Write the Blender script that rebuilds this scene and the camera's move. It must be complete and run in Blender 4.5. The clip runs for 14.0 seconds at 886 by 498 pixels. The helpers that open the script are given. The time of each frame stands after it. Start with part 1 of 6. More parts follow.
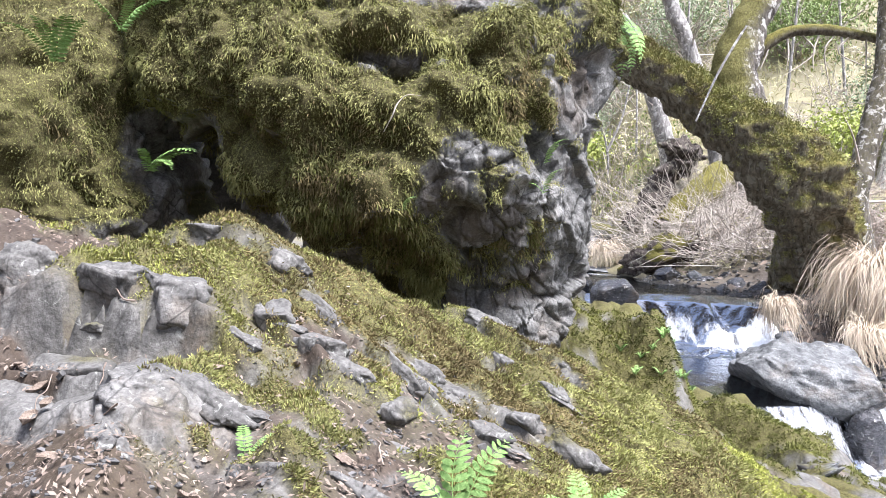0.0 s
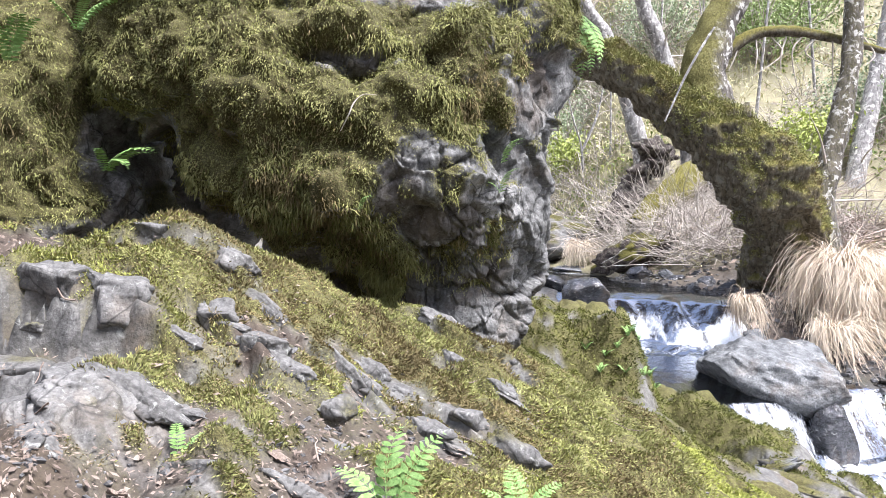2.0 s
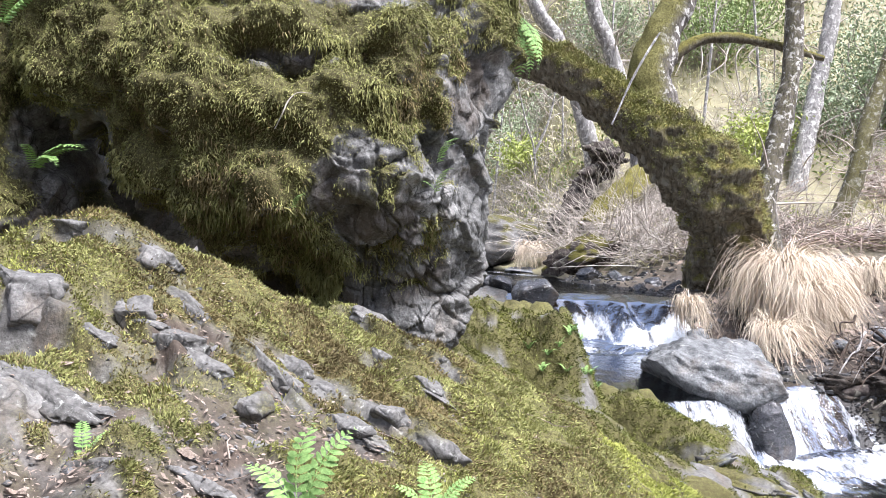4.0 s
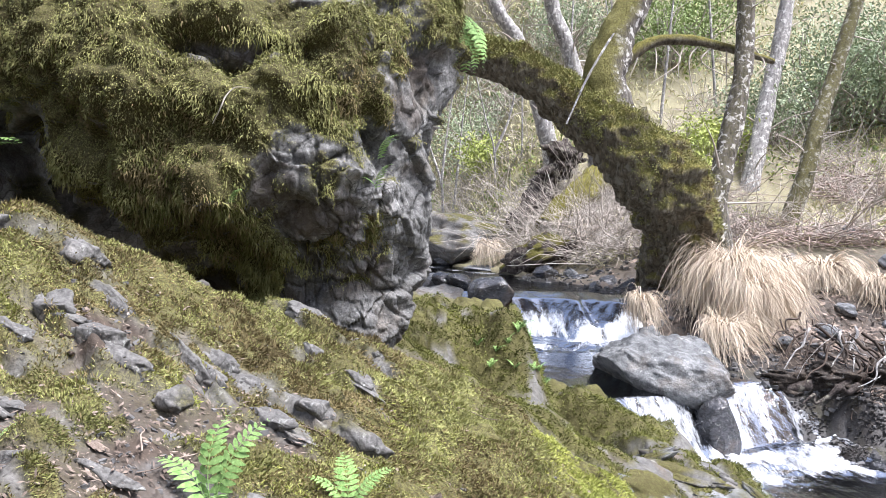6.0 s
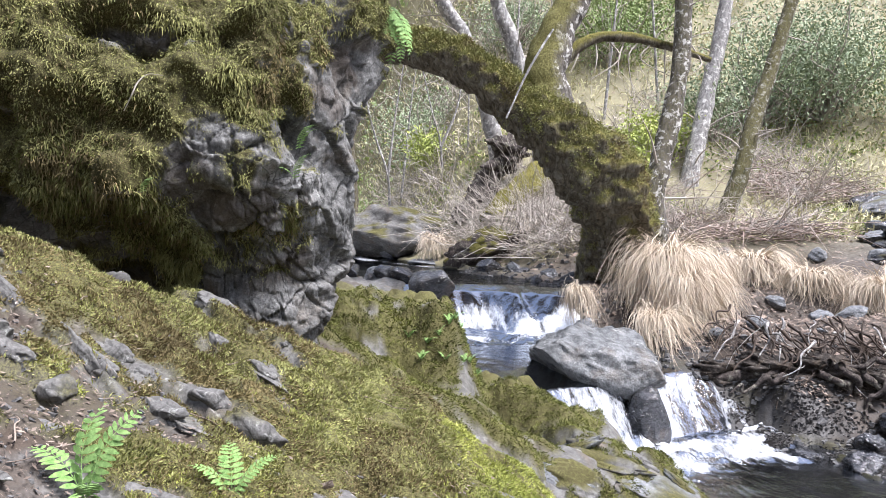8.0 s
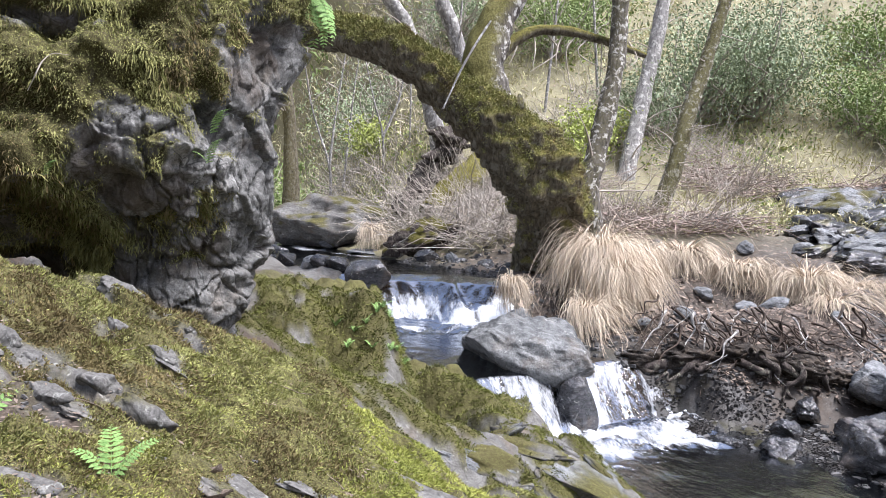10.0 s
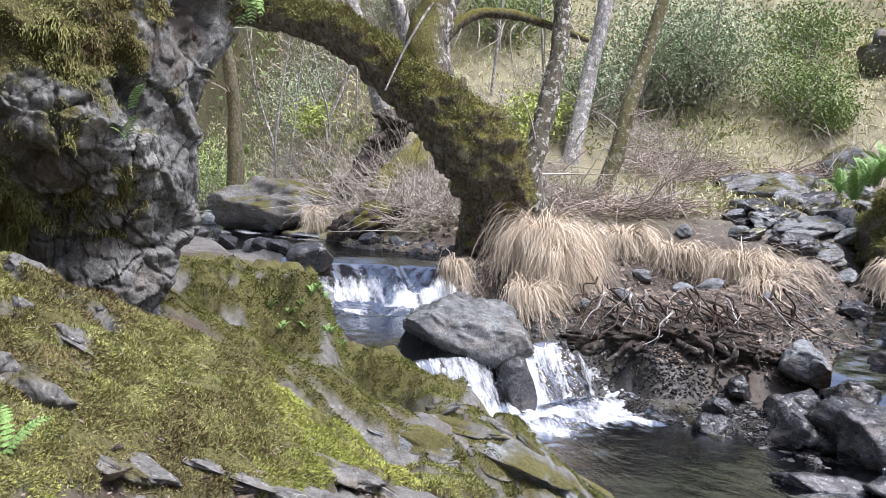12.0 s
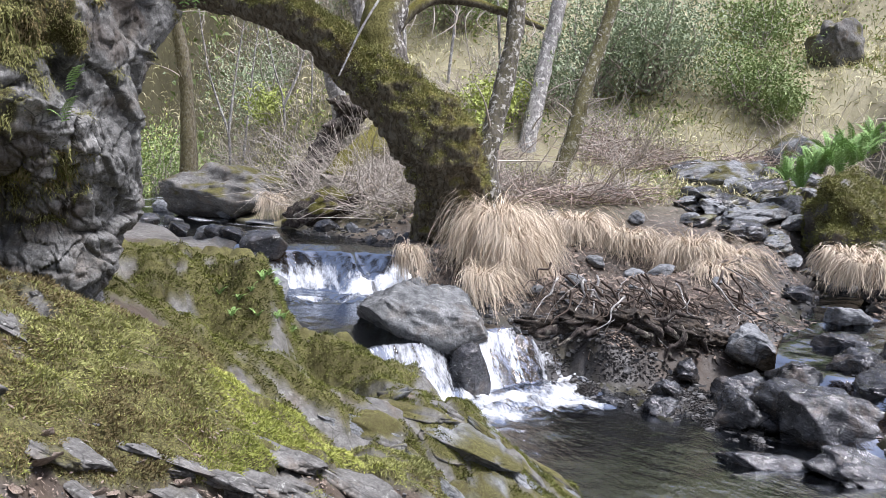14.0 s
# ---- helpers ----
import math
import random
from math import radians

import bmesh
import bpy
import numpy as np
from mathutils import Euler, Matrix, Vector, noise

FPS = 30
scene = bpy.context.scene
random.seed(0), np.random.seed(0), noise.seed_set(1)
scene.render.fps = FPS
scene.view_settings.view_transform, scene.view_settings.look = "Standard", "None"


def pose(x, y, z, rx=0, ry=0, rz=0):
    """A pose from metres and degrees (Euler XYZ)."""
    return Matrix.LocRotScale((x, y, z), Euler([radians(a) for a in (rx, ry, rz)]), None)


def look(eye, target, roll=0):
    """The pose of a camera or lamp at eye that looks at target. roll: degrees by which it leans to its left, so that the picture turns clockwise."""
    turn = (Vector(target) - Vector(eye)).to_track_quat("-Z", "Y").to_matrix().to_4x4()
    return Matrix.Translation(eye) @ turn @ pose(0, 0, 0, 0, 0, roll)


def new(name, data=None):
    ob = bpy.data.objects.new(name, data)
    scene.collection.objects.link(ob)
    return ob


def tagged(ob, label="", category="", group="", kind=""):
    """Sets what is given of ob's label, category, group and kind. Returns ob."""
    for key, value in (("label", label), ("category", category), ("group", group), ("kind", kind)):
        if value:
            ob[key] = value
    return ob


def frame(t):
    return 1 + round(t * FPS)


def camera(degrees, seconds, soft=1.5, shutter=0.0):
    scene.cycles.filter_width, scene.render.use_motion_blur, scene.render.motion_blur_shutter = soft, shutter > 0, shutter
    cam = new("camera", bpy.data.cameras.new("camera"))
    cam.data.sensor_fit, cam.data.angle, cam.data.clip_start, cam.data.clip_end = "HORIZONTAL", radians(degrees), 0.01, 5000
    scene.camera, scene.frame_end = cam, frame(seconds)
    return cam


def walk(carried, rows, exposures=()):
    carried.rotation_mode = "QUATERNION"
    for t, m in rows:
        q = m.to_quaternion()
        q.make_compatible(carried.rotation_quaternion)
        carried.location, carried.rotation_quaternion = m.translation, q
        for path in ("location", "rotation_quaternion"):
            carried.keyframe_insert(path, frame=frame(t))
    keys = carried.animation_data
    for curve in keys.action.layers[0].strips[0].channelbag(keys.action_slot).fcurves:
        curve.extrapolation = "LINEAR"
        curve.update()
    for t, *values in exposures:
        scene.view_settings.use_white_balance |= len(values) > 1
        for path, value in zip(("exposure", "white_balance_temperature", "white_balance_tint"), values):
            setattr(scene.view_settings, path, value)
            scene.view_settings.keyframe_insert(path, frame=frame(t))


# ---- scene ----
cam = camera(58.6, 14.0, 0.7)
METRES, EYE, TILT, LEAN, TURN = 0.5, 1.5, -1.5, 0.0, 0.0
EXPOSURES = [(0.0, 1.92, 6080, 17), (3.0, 1.85, 6080, 17), (7.0, 1.58, 6080, 17), (10.0, 1.38, 6080, 17), (14.0, 1.14, 6080, 17)]
ROWS = [
    (0.0, 0.0, 0.0, 0.0, 0.0, 0.0, -0.0),
    (0.5, 0.0266, -0.008, 0.0002, -0.26, -0.04, 0.08),
    (1.0, 0.0551, -0.0135, -0.0051, -0.59, -0.04, 0.12),
    (1.5, 0.0888, -0.0157, -0.0063, -1.0, -0.01, 0.19),
    (2.0, 0.1252, -0.0209, -0.0075, -1.5, 0.01, 0.2),
    (2.5, 0.1615, -0.0269, -0.0134, -2.07, 0.06, 0.19),
    (3.0, 0.1935, -0.0311, -0.0163, -2.97, 0.1, 0.17),
    (5.5, 0.3408, -0.0669, -0.0377, -6.59, 0.1, 0.02),
    (6.0, 0.3826, -0.08, -0.0409, -7.24, 0.05, -0.01),
    (6.5, 0.4258, -0.0915, -0.0433, -7.98, -0.04, -0.01),
    (7.0, 0.4752, -0.0965, -0.0476, -8.79, -0.15, -0.08),
    (7.5, 0.5218, -0.1115, -0.0538, -9.56, -0.24, -0.1),
    (8.0, 0.572, -0.1251, -0.0605, -10.75, -0.36, -0.16),
    (8.5, 0.6191, -0.137, -0.0699, -11.88, -0.49, -0.21),
    (9.0, 0.6594, -0.1542, -0.0713, -12.85, -0.64, -0.42),
    (11.5, 0.8513, -0.2142, -0.1038, -17.33, -1.73, -0.76),
    (12.0, 0.881, -0.2182, -0.1131, -18.23, -2.05, -0.77),
    (12.5, 0.9056, -0.2245, -0.1208, -19.08, -2.32, -0.79),
    (13.0, 0.9253, -0.2374, -0.1243, -19.9, -2.52, -0.78),
    (13.5, 0.9374, -0.2478, -0.1271, -20.58, -2.73, -0.85),
    (14.0, 0.946, -0.2557, -0.1319, -21.2, -2.9, -0.75),
]
walk(cam, [(t, pose(0, 0, EYE, TILT, LEAN, TURN) @ pose(METRES * x, METRES * y, METRES * z, 90 + pitch, roll, yaw)) for t, x, y, z, yaw, pitch, roll in ROWS], EXPOSURES)

# ---- daylight: bright overcast with a weak, wide sun ----
SUN_HEIGHT, SUN_TURN = radians(64), radians(128)
world = bpy.data.worlds.new("overcast sky")
scene.world = world
world.use_nodes = True
wn, wl = world.node_tree.nodes, world.node_tree.links
sky = wn.new("ShaderNodeTexSky")
sky.sky_type, sky.sun_disc = "NISHITA", False
sky.sun_elevation, sky.sun_rotation = SUN_HEIGHT, SUN_TURN
sky.air_density, sky.dust_density = 1.0, 3.0
grey = wn.new("ShaderNodeHueSaturation")
grey.inputs["Saturation"].default_value = 0.72
wl.new(sky.outputs["Color"], grey.inputs["Color"])
wl.new(grey.outputs["Color"], wn["Background"].inputs["Color"])
wn["Background"].inputs["Strength"].default_value = 0.12
sun = new("sun", bpy.data.lights.new("sun", "SUN"))
sun.data.energy, sun.data.angle, sun.data.color = 3.6, radians(20), (1.0, 0.98, 0.955)
sun.matrix_world = look(Vector((math.sin(SUN_TURN), math.cos(SUN_TURN), 0)) * math.cos(SUN_HEIGHT) * 20 + Vector((0, 0, 20 * math.sin(SUN_HEIGHT))), (0, 0, 0))

# ---- noise and mesh helpers ----
def hashed(ix, iy, iz, seed):
    """Whole numbers (uint32) to values from 0 to 1."""
    n = ix * np.uint32(73856093) ^ iy * np.uint32(19349663) ^ iz * np.uint32(83492791) ^ np.uint32(seed * 2654435 & 0xFFFFFFFF)
    n = (n ^ (n >> np.uint32(13))) * np.uint32(1274126177)
    n = (n ^ (n >> np.uint32(15))) * np.uint32(668265263)
    return (n ^ (n >> np.uint32(16))).astype(np.float32) * np.float32(2.3283064e-10)


def vnoise(p, seed=0):
    """Smooth noise from -1 to 1 at the rows of p."""
    i = np.floor(p)
    f = (p - i).astype(np.float32)
    f = f * f * f * (f * (f * 6 - 15) + 10)
    i = i.astype(np.int32).view(np.uint32)
    x0, y0, z0 = i[:, 0].copy(), i[:, 1].copy(), i[:, 2].copy()
    x1, y1, z1 = x0 + np.uint32(1), y0 + np.uint32(1), z0 + np.uint32(1)
    fx, fy, fz = f[:, 0], f[:, 1], f[:, 2]

    def line(y, z):
        a = hashed(x0, y, z, seed)
        return a + (hashed(x1, y, z, seed) - a) * fx

    low, high = line(y0, z0), line(y0, z1)
    low, high = low + (line(y1, z0) - low) * fy, high + (line(y1, z1) - high) * fy
    return (low + (high - low) * fz).astype(float) * 2 - 1


def fbm(p, octaves=4, seed=0, gain=0.5):
    total, amp, scale = 0, 1.0, 1.0
    for k in range(octaves):
        total = total + amp * vnoise(p * scale + 17.3 * k, seed + k)
        amp, scale = amp * gain, scale * 2.03
    return total


def cells(p, seed=0):
    """Distances to the nearest and second nearest of scattered centres, the nearest one's own value and the way from it."""
    i = np.floor(p).astype(np.int32)
    d1, d2, who, way = np.full(len(p), 9.0), np.full(len(p), 9.0), np.zeros(len(p)), np.zeros((len(p), 3))
    for a in (-1, 0, 1):
        for b in (-1, 0, 1):
            for c in (-1, 0, 1):
                j = i + np.array([a, b, c], np.int32)
                x, y, z = [j[:, k].copy().view(np.uint32) for k in range(3)]
                q = j + np.stack([hashed(x, y, z, seed), hashed(x, y, z, seed + 1), hashed(x, y, z, seed + 2)], 1)
                d = np.sqrt(((q - p) ** 2).sum(1))
                near = d < d1
                d2 = np.where(near, d1, np.minimum(d2, d))
                who = np.where(near, hashed(x, y, z, seed + 3), who)
                way = np.where(near[:, None], p - q, way)
                d1 = np.where(near, d, d1)
    return d1, d2, who, way


def facets(p, seed=0, crack=0.12):
    """Broken stone: tilted flat faces from -0.5 to 0.5 with dark cracks between them."""
    d1, d2, who, way = cells(p, seed)
    a, b = who * 6.283 * 7, np.arccos(np.clip(2 * (who * 13 % 1) - 1, -1, 1))
    tilt = way[:, 0] * np.cos(a) * np.sin(b) + way[:, 1] * np.sin(a) * np.sin(b) + way[:, 2] * np.cos(b)
    return np.clip(0.6 * tilt + 0.35 * ((who * 29 % 1) - 0.5), -0.5, 0.5) - 0.28 * step(crack, 0.0, d2 - d1)


def pillows(p, seed=0, edge=0.22):
    """Blocky knobs: rounded cushions of stone that stand out unevenly, from about -0.5 to 0.6."""
    d1, d2, who, way = cells(p, seed)
    a = who * 6.283 * 7
    tilt = way[:, 0] * np.cos(a) + way[:, 2] * np.sin(a)
    return np.sqrt(np.clip((d2 - d1) / edge, 0, 1)) * (0.5 + 0.55 * (who * 17 % 1) + 0.4 * tilt) - 0.45


def step(a, b, x):
    """Smooth step from 0 at a to 1 at b."""
    u = np.clip((x - a) / (b - a), 0, 1)
    return u * u * (3 - 2 * u)


def bump(x, centre, width):
    return np.exp(-(((x - centre) / width) ** 2))


def col3(x, y, z=0.0):
    x = np.asarray(x, float)
    return np.stack([x, np.broadcast_to(y, x.shape), np.broadcast_to(z, x.shape)], -1).reshape(-1, 3)


def mesh_of(name, verts, faces, material, smooth=True, **values):
    """A mesh from arrays; faces all have the same number of corners. values: named numbers at the corners."""
    me = bpy.data.meshes.new(name)
    verts, faces = np.asarray(verts, np.float32), np.asarray(faces, np.int32)
    k = faces.shape[1]
    me.vertices.add(len(verts))
    me.vertices.foreach_set("co", verts.ravel())
    me.loops.add(faces.size)
    me.loops.foreach_set("vertex_index", faces.ravel())
    me.polygons.add(len(faces))
    me.polygons.foreach_set("loop_start", np.arange(0, faces.size, k, dtype=np.int32))
    me.update(calc_edges=True)
    me.polygons.foreach_set("use_smooth", np.full(len(faces), smooth))
    for key, value in values.items():
        me.attributes.new(key, "FLOAT", "POINT").data.foreach_set("value", np.asarray(value, np.float32))
    me.materials.append(material)
    me.validate()
    return me


def put(name, me, parent=None, m=None, label="", category="", group="", kind=""):
    ob = new(name, me)
    if parent:
        ob.parent = parent
    if m is not None:
        ob.matrix_basis = m
    return tagged(ob, label, category, group, kind)


def holder(name, m, label, category, group="", kind=""):
    """An Empty at the base of a thing that has parts."""
    ob = new(name)
    ob.matrix_basis = m
    return tagged(ob, label, category, group, kind)


def quads(rows, cols, closed=False):
    """Faces of a grid of rows x cols corners; closed: the columns run round."""
    r, c = np.meshgrid(np.arange(rows - 1), np.arange(cols if closed else cols - 1), indexing="ij")
    n = (c + 1) % cols
    return np.stack([r * cols + c, r * cols + n, (r + 1) * cols + n, (r + 1) * cols + c], -1).reshape(-1, 4)


def normals_of(verts, faces):
    v = verts[faces]
    n = np.cross(v[:, 1] - v[:, 0], v[:, 2] - v[:, 0])
    if faces.shape[1] == 4:
        n = n + np.cross(v[:, 2] - v[:, 0], v[:, 3] - v[:, 0])
    out = np.zeros_like(verts)
    for k in range(faces.shape[1]):
        np.add.at(out, faces[:, k], n)
    return out / np.maximum(np.linalg.norm(out, axis=1, keepdims=True), 1e-9)


# ---- materials ----
class Nodes:
    """A small writer of node materials."""

    def __init__(self, name):
        self.mat = bpy.data.materials.new(name)
        self.mat.use_nodes = True
        self.tree = self.mat.node_tree
        self.bsdf = self.tree.nodes["Principled BSDF"]
        self.coords = self.add("ShaderNodeTexCoord").outputs["Object"]

    def add(self, kind, **sets):
        n = self.tree.nodes.new(kind)
        for key, value in sets.items():
            setattr(n, key, value)
        return n

    def wire(self, value, socket):
        if isinstance(value, bpy.types.NodeSocket):
            self.tree.links.new(value, socket)
        elif isinstance(value, tuple) and len(value) == 3 and socket.type == "RGBA":
            socket.default_value = (*value, 1)
        else:
            socket.default_value = value

    def noise(self, scale, detail=4.0, rough=0.55, stretch=None, warp=0.0):
        n = self.add("ShaderNodeTexNoise")
        self.wire(scale, n.inputs["Scale"]), self.wire(detail, n.inputs["Detail"]), self.wire(rough, n.inputs["Roughness"])
        self.wire(warp, n.inputs["Distortion"])
        where = self.coords
        if stretch:
            m = self.add("ShaderNodeMapping")
            self.wire(self.coords, m.inputs["Vector"])
            m.inputs["Rotation"].default_value = [radians(a) for a in stretch[3:6]] if len(stretch) > 3 else (0, 0, 0)
            m.inputs["Scale"].default_value = stretch[:3]
            where = m.outputs["Vector"]
        self.wire(where, n.inputs["Vector"])
        return n.outputs["Fac"]

    def voronoi(self, scale, feature="F1", out="Distance"):
        n = self.add("ShaderNodeTexVoronoi", feature=feature)
        self.wire(scale, n.inputs["Scale"]), self.wire(self.coords, n.inputs["Vector"])
        return n.outputs[out]

    def band(self, value, low, high, a=0.0, b=1.0):
        n = self.add("ShaderNodeMapRange")
        self.wire(value, n.inputs["Value"])
        for key, v in zip(("From Min", "From Max", "To Min", "To Max"), (low, high, a, b)):
            self.wire(v, n.inputs[key])
        return n.outputs["Result"]

    def sum(self, a, b, op="ADD"):
        n = self.add("ShaderNodeMath", operation=op)
        self.wire(a, n.inputs[0]), self.wire(b, n.inputs[1])
        return n.outputs[0]

    def mix(self, fac, a, b, blend="MIX"):
        n = self.add("ShaderNodeMix", data_type="RGBA", blend_type=blend)
        self.wire(fac, n.inputs["Factor"]), self.wire(a, n.inputs["A"]), self.wire(b, n.inputs["B"])
        return n.outputs[2]

    def value(self, name):
        return self.add("ShaderNodeAttribute", attribute_name=name).outputs["Fac"]

    def chance(self):
        return self.add("ShaderNodeObjectInfo").outputs["Random"]

    def island(self):
        return self.add("ShaderNodeNewGeometry").outputs["Random Per Island"]

    def relief(self, height, metres, strength=1.0, under=None):
        n = self.add("ShaderNodeBump")
        self.wire(height, n.inputs["Height"]), self.wire(metres, n.inputs["Distance"]), self.wire(strength, n.inputs["Strength"])
        if under:
            self.wire(under, n.inputs["Normal"])
        return n.outputs["Normal"]

    def done(self, colour=None, rough=None, normal=None, **more):
        for key, v in (("Base Color", colour), ("Roughness", rough), ("Normal", normal), *((k.replace("_", " "), v) for k, v in more.items())):
            if v is not None:
                self.wire(v, self.bsdf.inputs[key])
        return self.mat


def rock_material(name, dark, light, moss=True, wet=0.0, size=1.0, streak=(1, 1, 1), lines=1.0, under=1.0, grain=1.0, coarse=1.0):
    """Weathered stone: mottled grey with pale lichen, brown stains and, where the mesh says so, moss, soil and wet."""
    k = Nodes(name)
    large = k.noise(2.2 / size, 5, 0.6, streak)
    fine = k.noise(26 / size, 6, 0.68, streak)
    grit = k.noise(160 / size, 3, 0.6)
    c = k.mix(k.band(large, 0.3, 0.7), dark, light)
    c = k.mix(k.band(fine, 0.42, 0.66, 0.0, 0.9 * grain), c, tuple(v * 0.33 for v in dark))
    spots = k.band(k.noise(38 / size, 5, 0.7, None, 0.6), 0.60, 0.67, 0, 0.55)
    c = k.mix(spots, c, (0.42, 0.43, 0.39))
    stain = k.band(k.noise(5.5 / size, 6, 0.65, None, 0.4), 0.52, 0.68, 0.0, 0.6)
    c = k.mix(stain, c, (0.115, 0.085, 0.055))
    c = k.mix(k.band(grit, 0.4, 0.65, 0.0, 0.5), c, tuple(v * 0.4 for v in dark))
    cut = k.band(k.voronoi(13 / size, "DISTANCE_TO_EDGE"), 0.0, 0.035, 0.75 * lines, 0.0)
    c = k.mix(k.sum(cut, k.band(large, 0.35, 0.6), "MULTIPLY"), c, tuple(v * 0.2 for v in dark))
    cracks = k.band(k.noise(9 / size, 8, 0.7, streak, 0.3), 0.47, 0.5, 0, 1)
    rough = k.band(fine, 0.3, 0.7, 0.55, 0.9)
    soil = k.value("soil")
    earth = k.mix(k.noise(30, 5, 0.7), (0.016, 0.012, 0.009), (0.088, 0.067, 0.049))
    c = k.mix(soil, c, earth)
    c = k.mix(k.value("dry"), c, k.mix(k.noise(3.5, 6, 0.7), (0.08, 0.074, 0.04), (0.34, 0.315, 0.185)))
    if moss:
        m = k.value("moss")
        green = k.mix(k.band(k.noise(7, 5, 0.6), 0.35, 0.65), (0.12, 0.115, 0.042), (0.21, 0.21, 0.07))
        green = k.mix(k.band(k.noise(90, 4, 0.7), 0.35, 0.7), (0.065, 0.055, 0.022), green)
        green = k.mix(k.band(k.noise(330, 3, 0.7), 0.40, 0.62), (0.03, 0.027, 0.010), green)
        c = k.mix(m, c, k.mix(1.0, green, (under, under, under), "MULTIPLY"))
        rough = k.mix(m, rough, (0.95, 0.95, 0.95))
    w = k.value("wet")
    c = k.mix(w, c, k.mix(1.0, c, (0.24, 0.245, 0.255), "MULTIPLY"))
    rough = k.mix(w, rough, (0.38, 0.38, 0.38))
    if wet:
        rough = wet
    n = k.relief(large, 0.05 * size, 0.35)
    n = k.relief(fine, 0.022 * size * coarse, 1.0, n)
    n = k.relief(cracks, 0.005 * size, 0.2 * lines, n)
    n = k.relief(grit, 0.004 * size * coarse, 0.8, n)
    return k.done(c, rough, n, Specular_IOR_Level=0.5 if wet else 0.22)


BOULDER = rock_material("dark weathered boulder rock", (0.07, 0.071, 0.066), (0.29, 0.288, 0.272), lines=1.0, under=0.95, grain=0.8, coarse=0.45)
ROCK = rock_material("weathered grey rock", (0.075, 0.073, 0.066), (0.235, 0.23, 0.215), under=1.05, grain=0.7, coarse=0.22)
BLUE_ROCK = rock_material("blue grey creek rock", (0.13, 0.14, 0.145), (0.32, 0.33, 0.335), size=1.4, streak=(1, 1, 2.4, 0, 25, 30), coarse=0.5)
BLOCK = rock_material("smooth blue grey block", (0.085, 0.09, 0.09), (0.25, 0.256, 0.252), size=1.8, lines=0.0, grain=0.9, coarse=0.5)
WET_ROCK = rock_material("wet dark creek rock", (0.022, 0.023, 0.025), (0.10, 0.102, 0.106), wet=0.15, coarse=0.4, size=1.4, streak=(1, 1, 2.4, 0, 25, 30))


def plain(name, a, b, scale, rough=0.8, spread=0.35, depth=0.004, **more):
    """Two tones over a thing, with its own shade by chance, and fine relief."""
    k = Nodes(name)
    c = k.mix(k.band(k.noise(scale, 5, 0.6), 0.32, 0.68), a, b)
    own = k.sum(k.island(), k.chance(), "ADD")
    c = k.mix(k.band(own, 0.0, 2.0, spread, 0.0), c, tuple(v * 0.35 for v in a))
    return k.done(c, rough, k.relief(k.noise(scale * 5, 4, 0.7), depth, 0.7), Specular_IOR_Level=0.2, **more)


def bark(name, dark, light, mossy, reach):
    """Furrowed bark with moss where the mesh says so."""
    k = Nodes(name)
    run = k.noise(30, 6, 0.7, (1, 1, 0.35))
    c = k.mix(k.band(run, 0.35, 0.68), dark, light)
    pale = k.band(k.noise(14, 5, 0.7, None, 0.5), 0.53, 0.59, 0, 0.85)
    c = k.mix(pale, c, (0.60, 0.59, 0.55) if reach < 1 else (0.2, 0.19, 0.15))
    m = k.band(k.sum(k.value("moss"), k.noise(34, 6, 0.75), "ADD"), 0.65, 1.15)
    green = k.mix(k.band(k.noise(60, 4, 0.7), 0.35, 0.65), tuple(v * 0.4 for v in mossy), mossy)
    c = k.mix(m, c, green)
    n = k.relief(run, 0.03, 0.9)
    n = k.relief(k.noise(120, 4, 0.7), 0.008, 0.7, n)
    return k.done(c, 0.9, n, Specular_IOR_Level=0.15)


MOSSY_BARK = bark("moss covered bark", (0.04, 0.035, 0.025), (0.20, 0.175, 0.125), (0.17, 0.155, 0.04), 1)
PALE_BARK = bark("pale lichen bark", (0.12, 0.115, 0.11), (0.38, 0.37, 0.35), (0.16, 0.15, 0.05), 0)
DARK_BARK = bark("dark spotted bark", (0.04, 0.036, 0.032), (0.17, 0.155, 0.135), (0.16, 0.15, 0.05), 0)
DEAD_WOOD = bark("dark rotten wood", (0.02, 0.016, 0.014), (0.10, 0.085, 0.075), (0.13, 0.12, 0.03), 1)
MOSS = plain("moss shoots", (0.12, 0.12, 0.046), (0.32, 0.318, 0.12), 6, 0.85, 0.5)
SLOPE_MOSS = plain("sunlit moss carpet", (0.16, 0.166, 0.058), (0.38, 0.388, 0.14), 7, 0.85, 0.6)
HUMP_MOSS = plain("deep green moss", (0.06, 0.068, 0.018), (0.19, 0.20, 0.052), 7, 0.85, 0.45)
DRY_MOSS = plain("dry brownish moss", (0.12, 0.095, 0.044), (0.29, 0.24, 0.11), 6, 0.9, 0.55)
BRIGHT_MOSS = plain("bright cushion moss", (0.22, 0.25, 0.055), (0.42, 0.44, 0.11), 8, 0.8, 0.4)
BRANCH = plain("fallen reddish branches", (0.22, 0.165, 0.135), (0.52, 0.43, 0.37), 6, 0.85, 0.5)
STRAW = plain("dry straw sedge", (0.44, 0.355, 0.255), (0.74, 0.65, 0.51), 3, 0.7, 0.4)
FERN = plain("fresh green fern", (0.13, 0.25, 0.065), (0.29, 0.45, 0.15), 20, 0.55, 0.2)
TWIG = plain("bare grey twigs", (0.30, 0.265, 0.22), (0.64, 0.59, 0.52), 6, 0.85, 0.5)
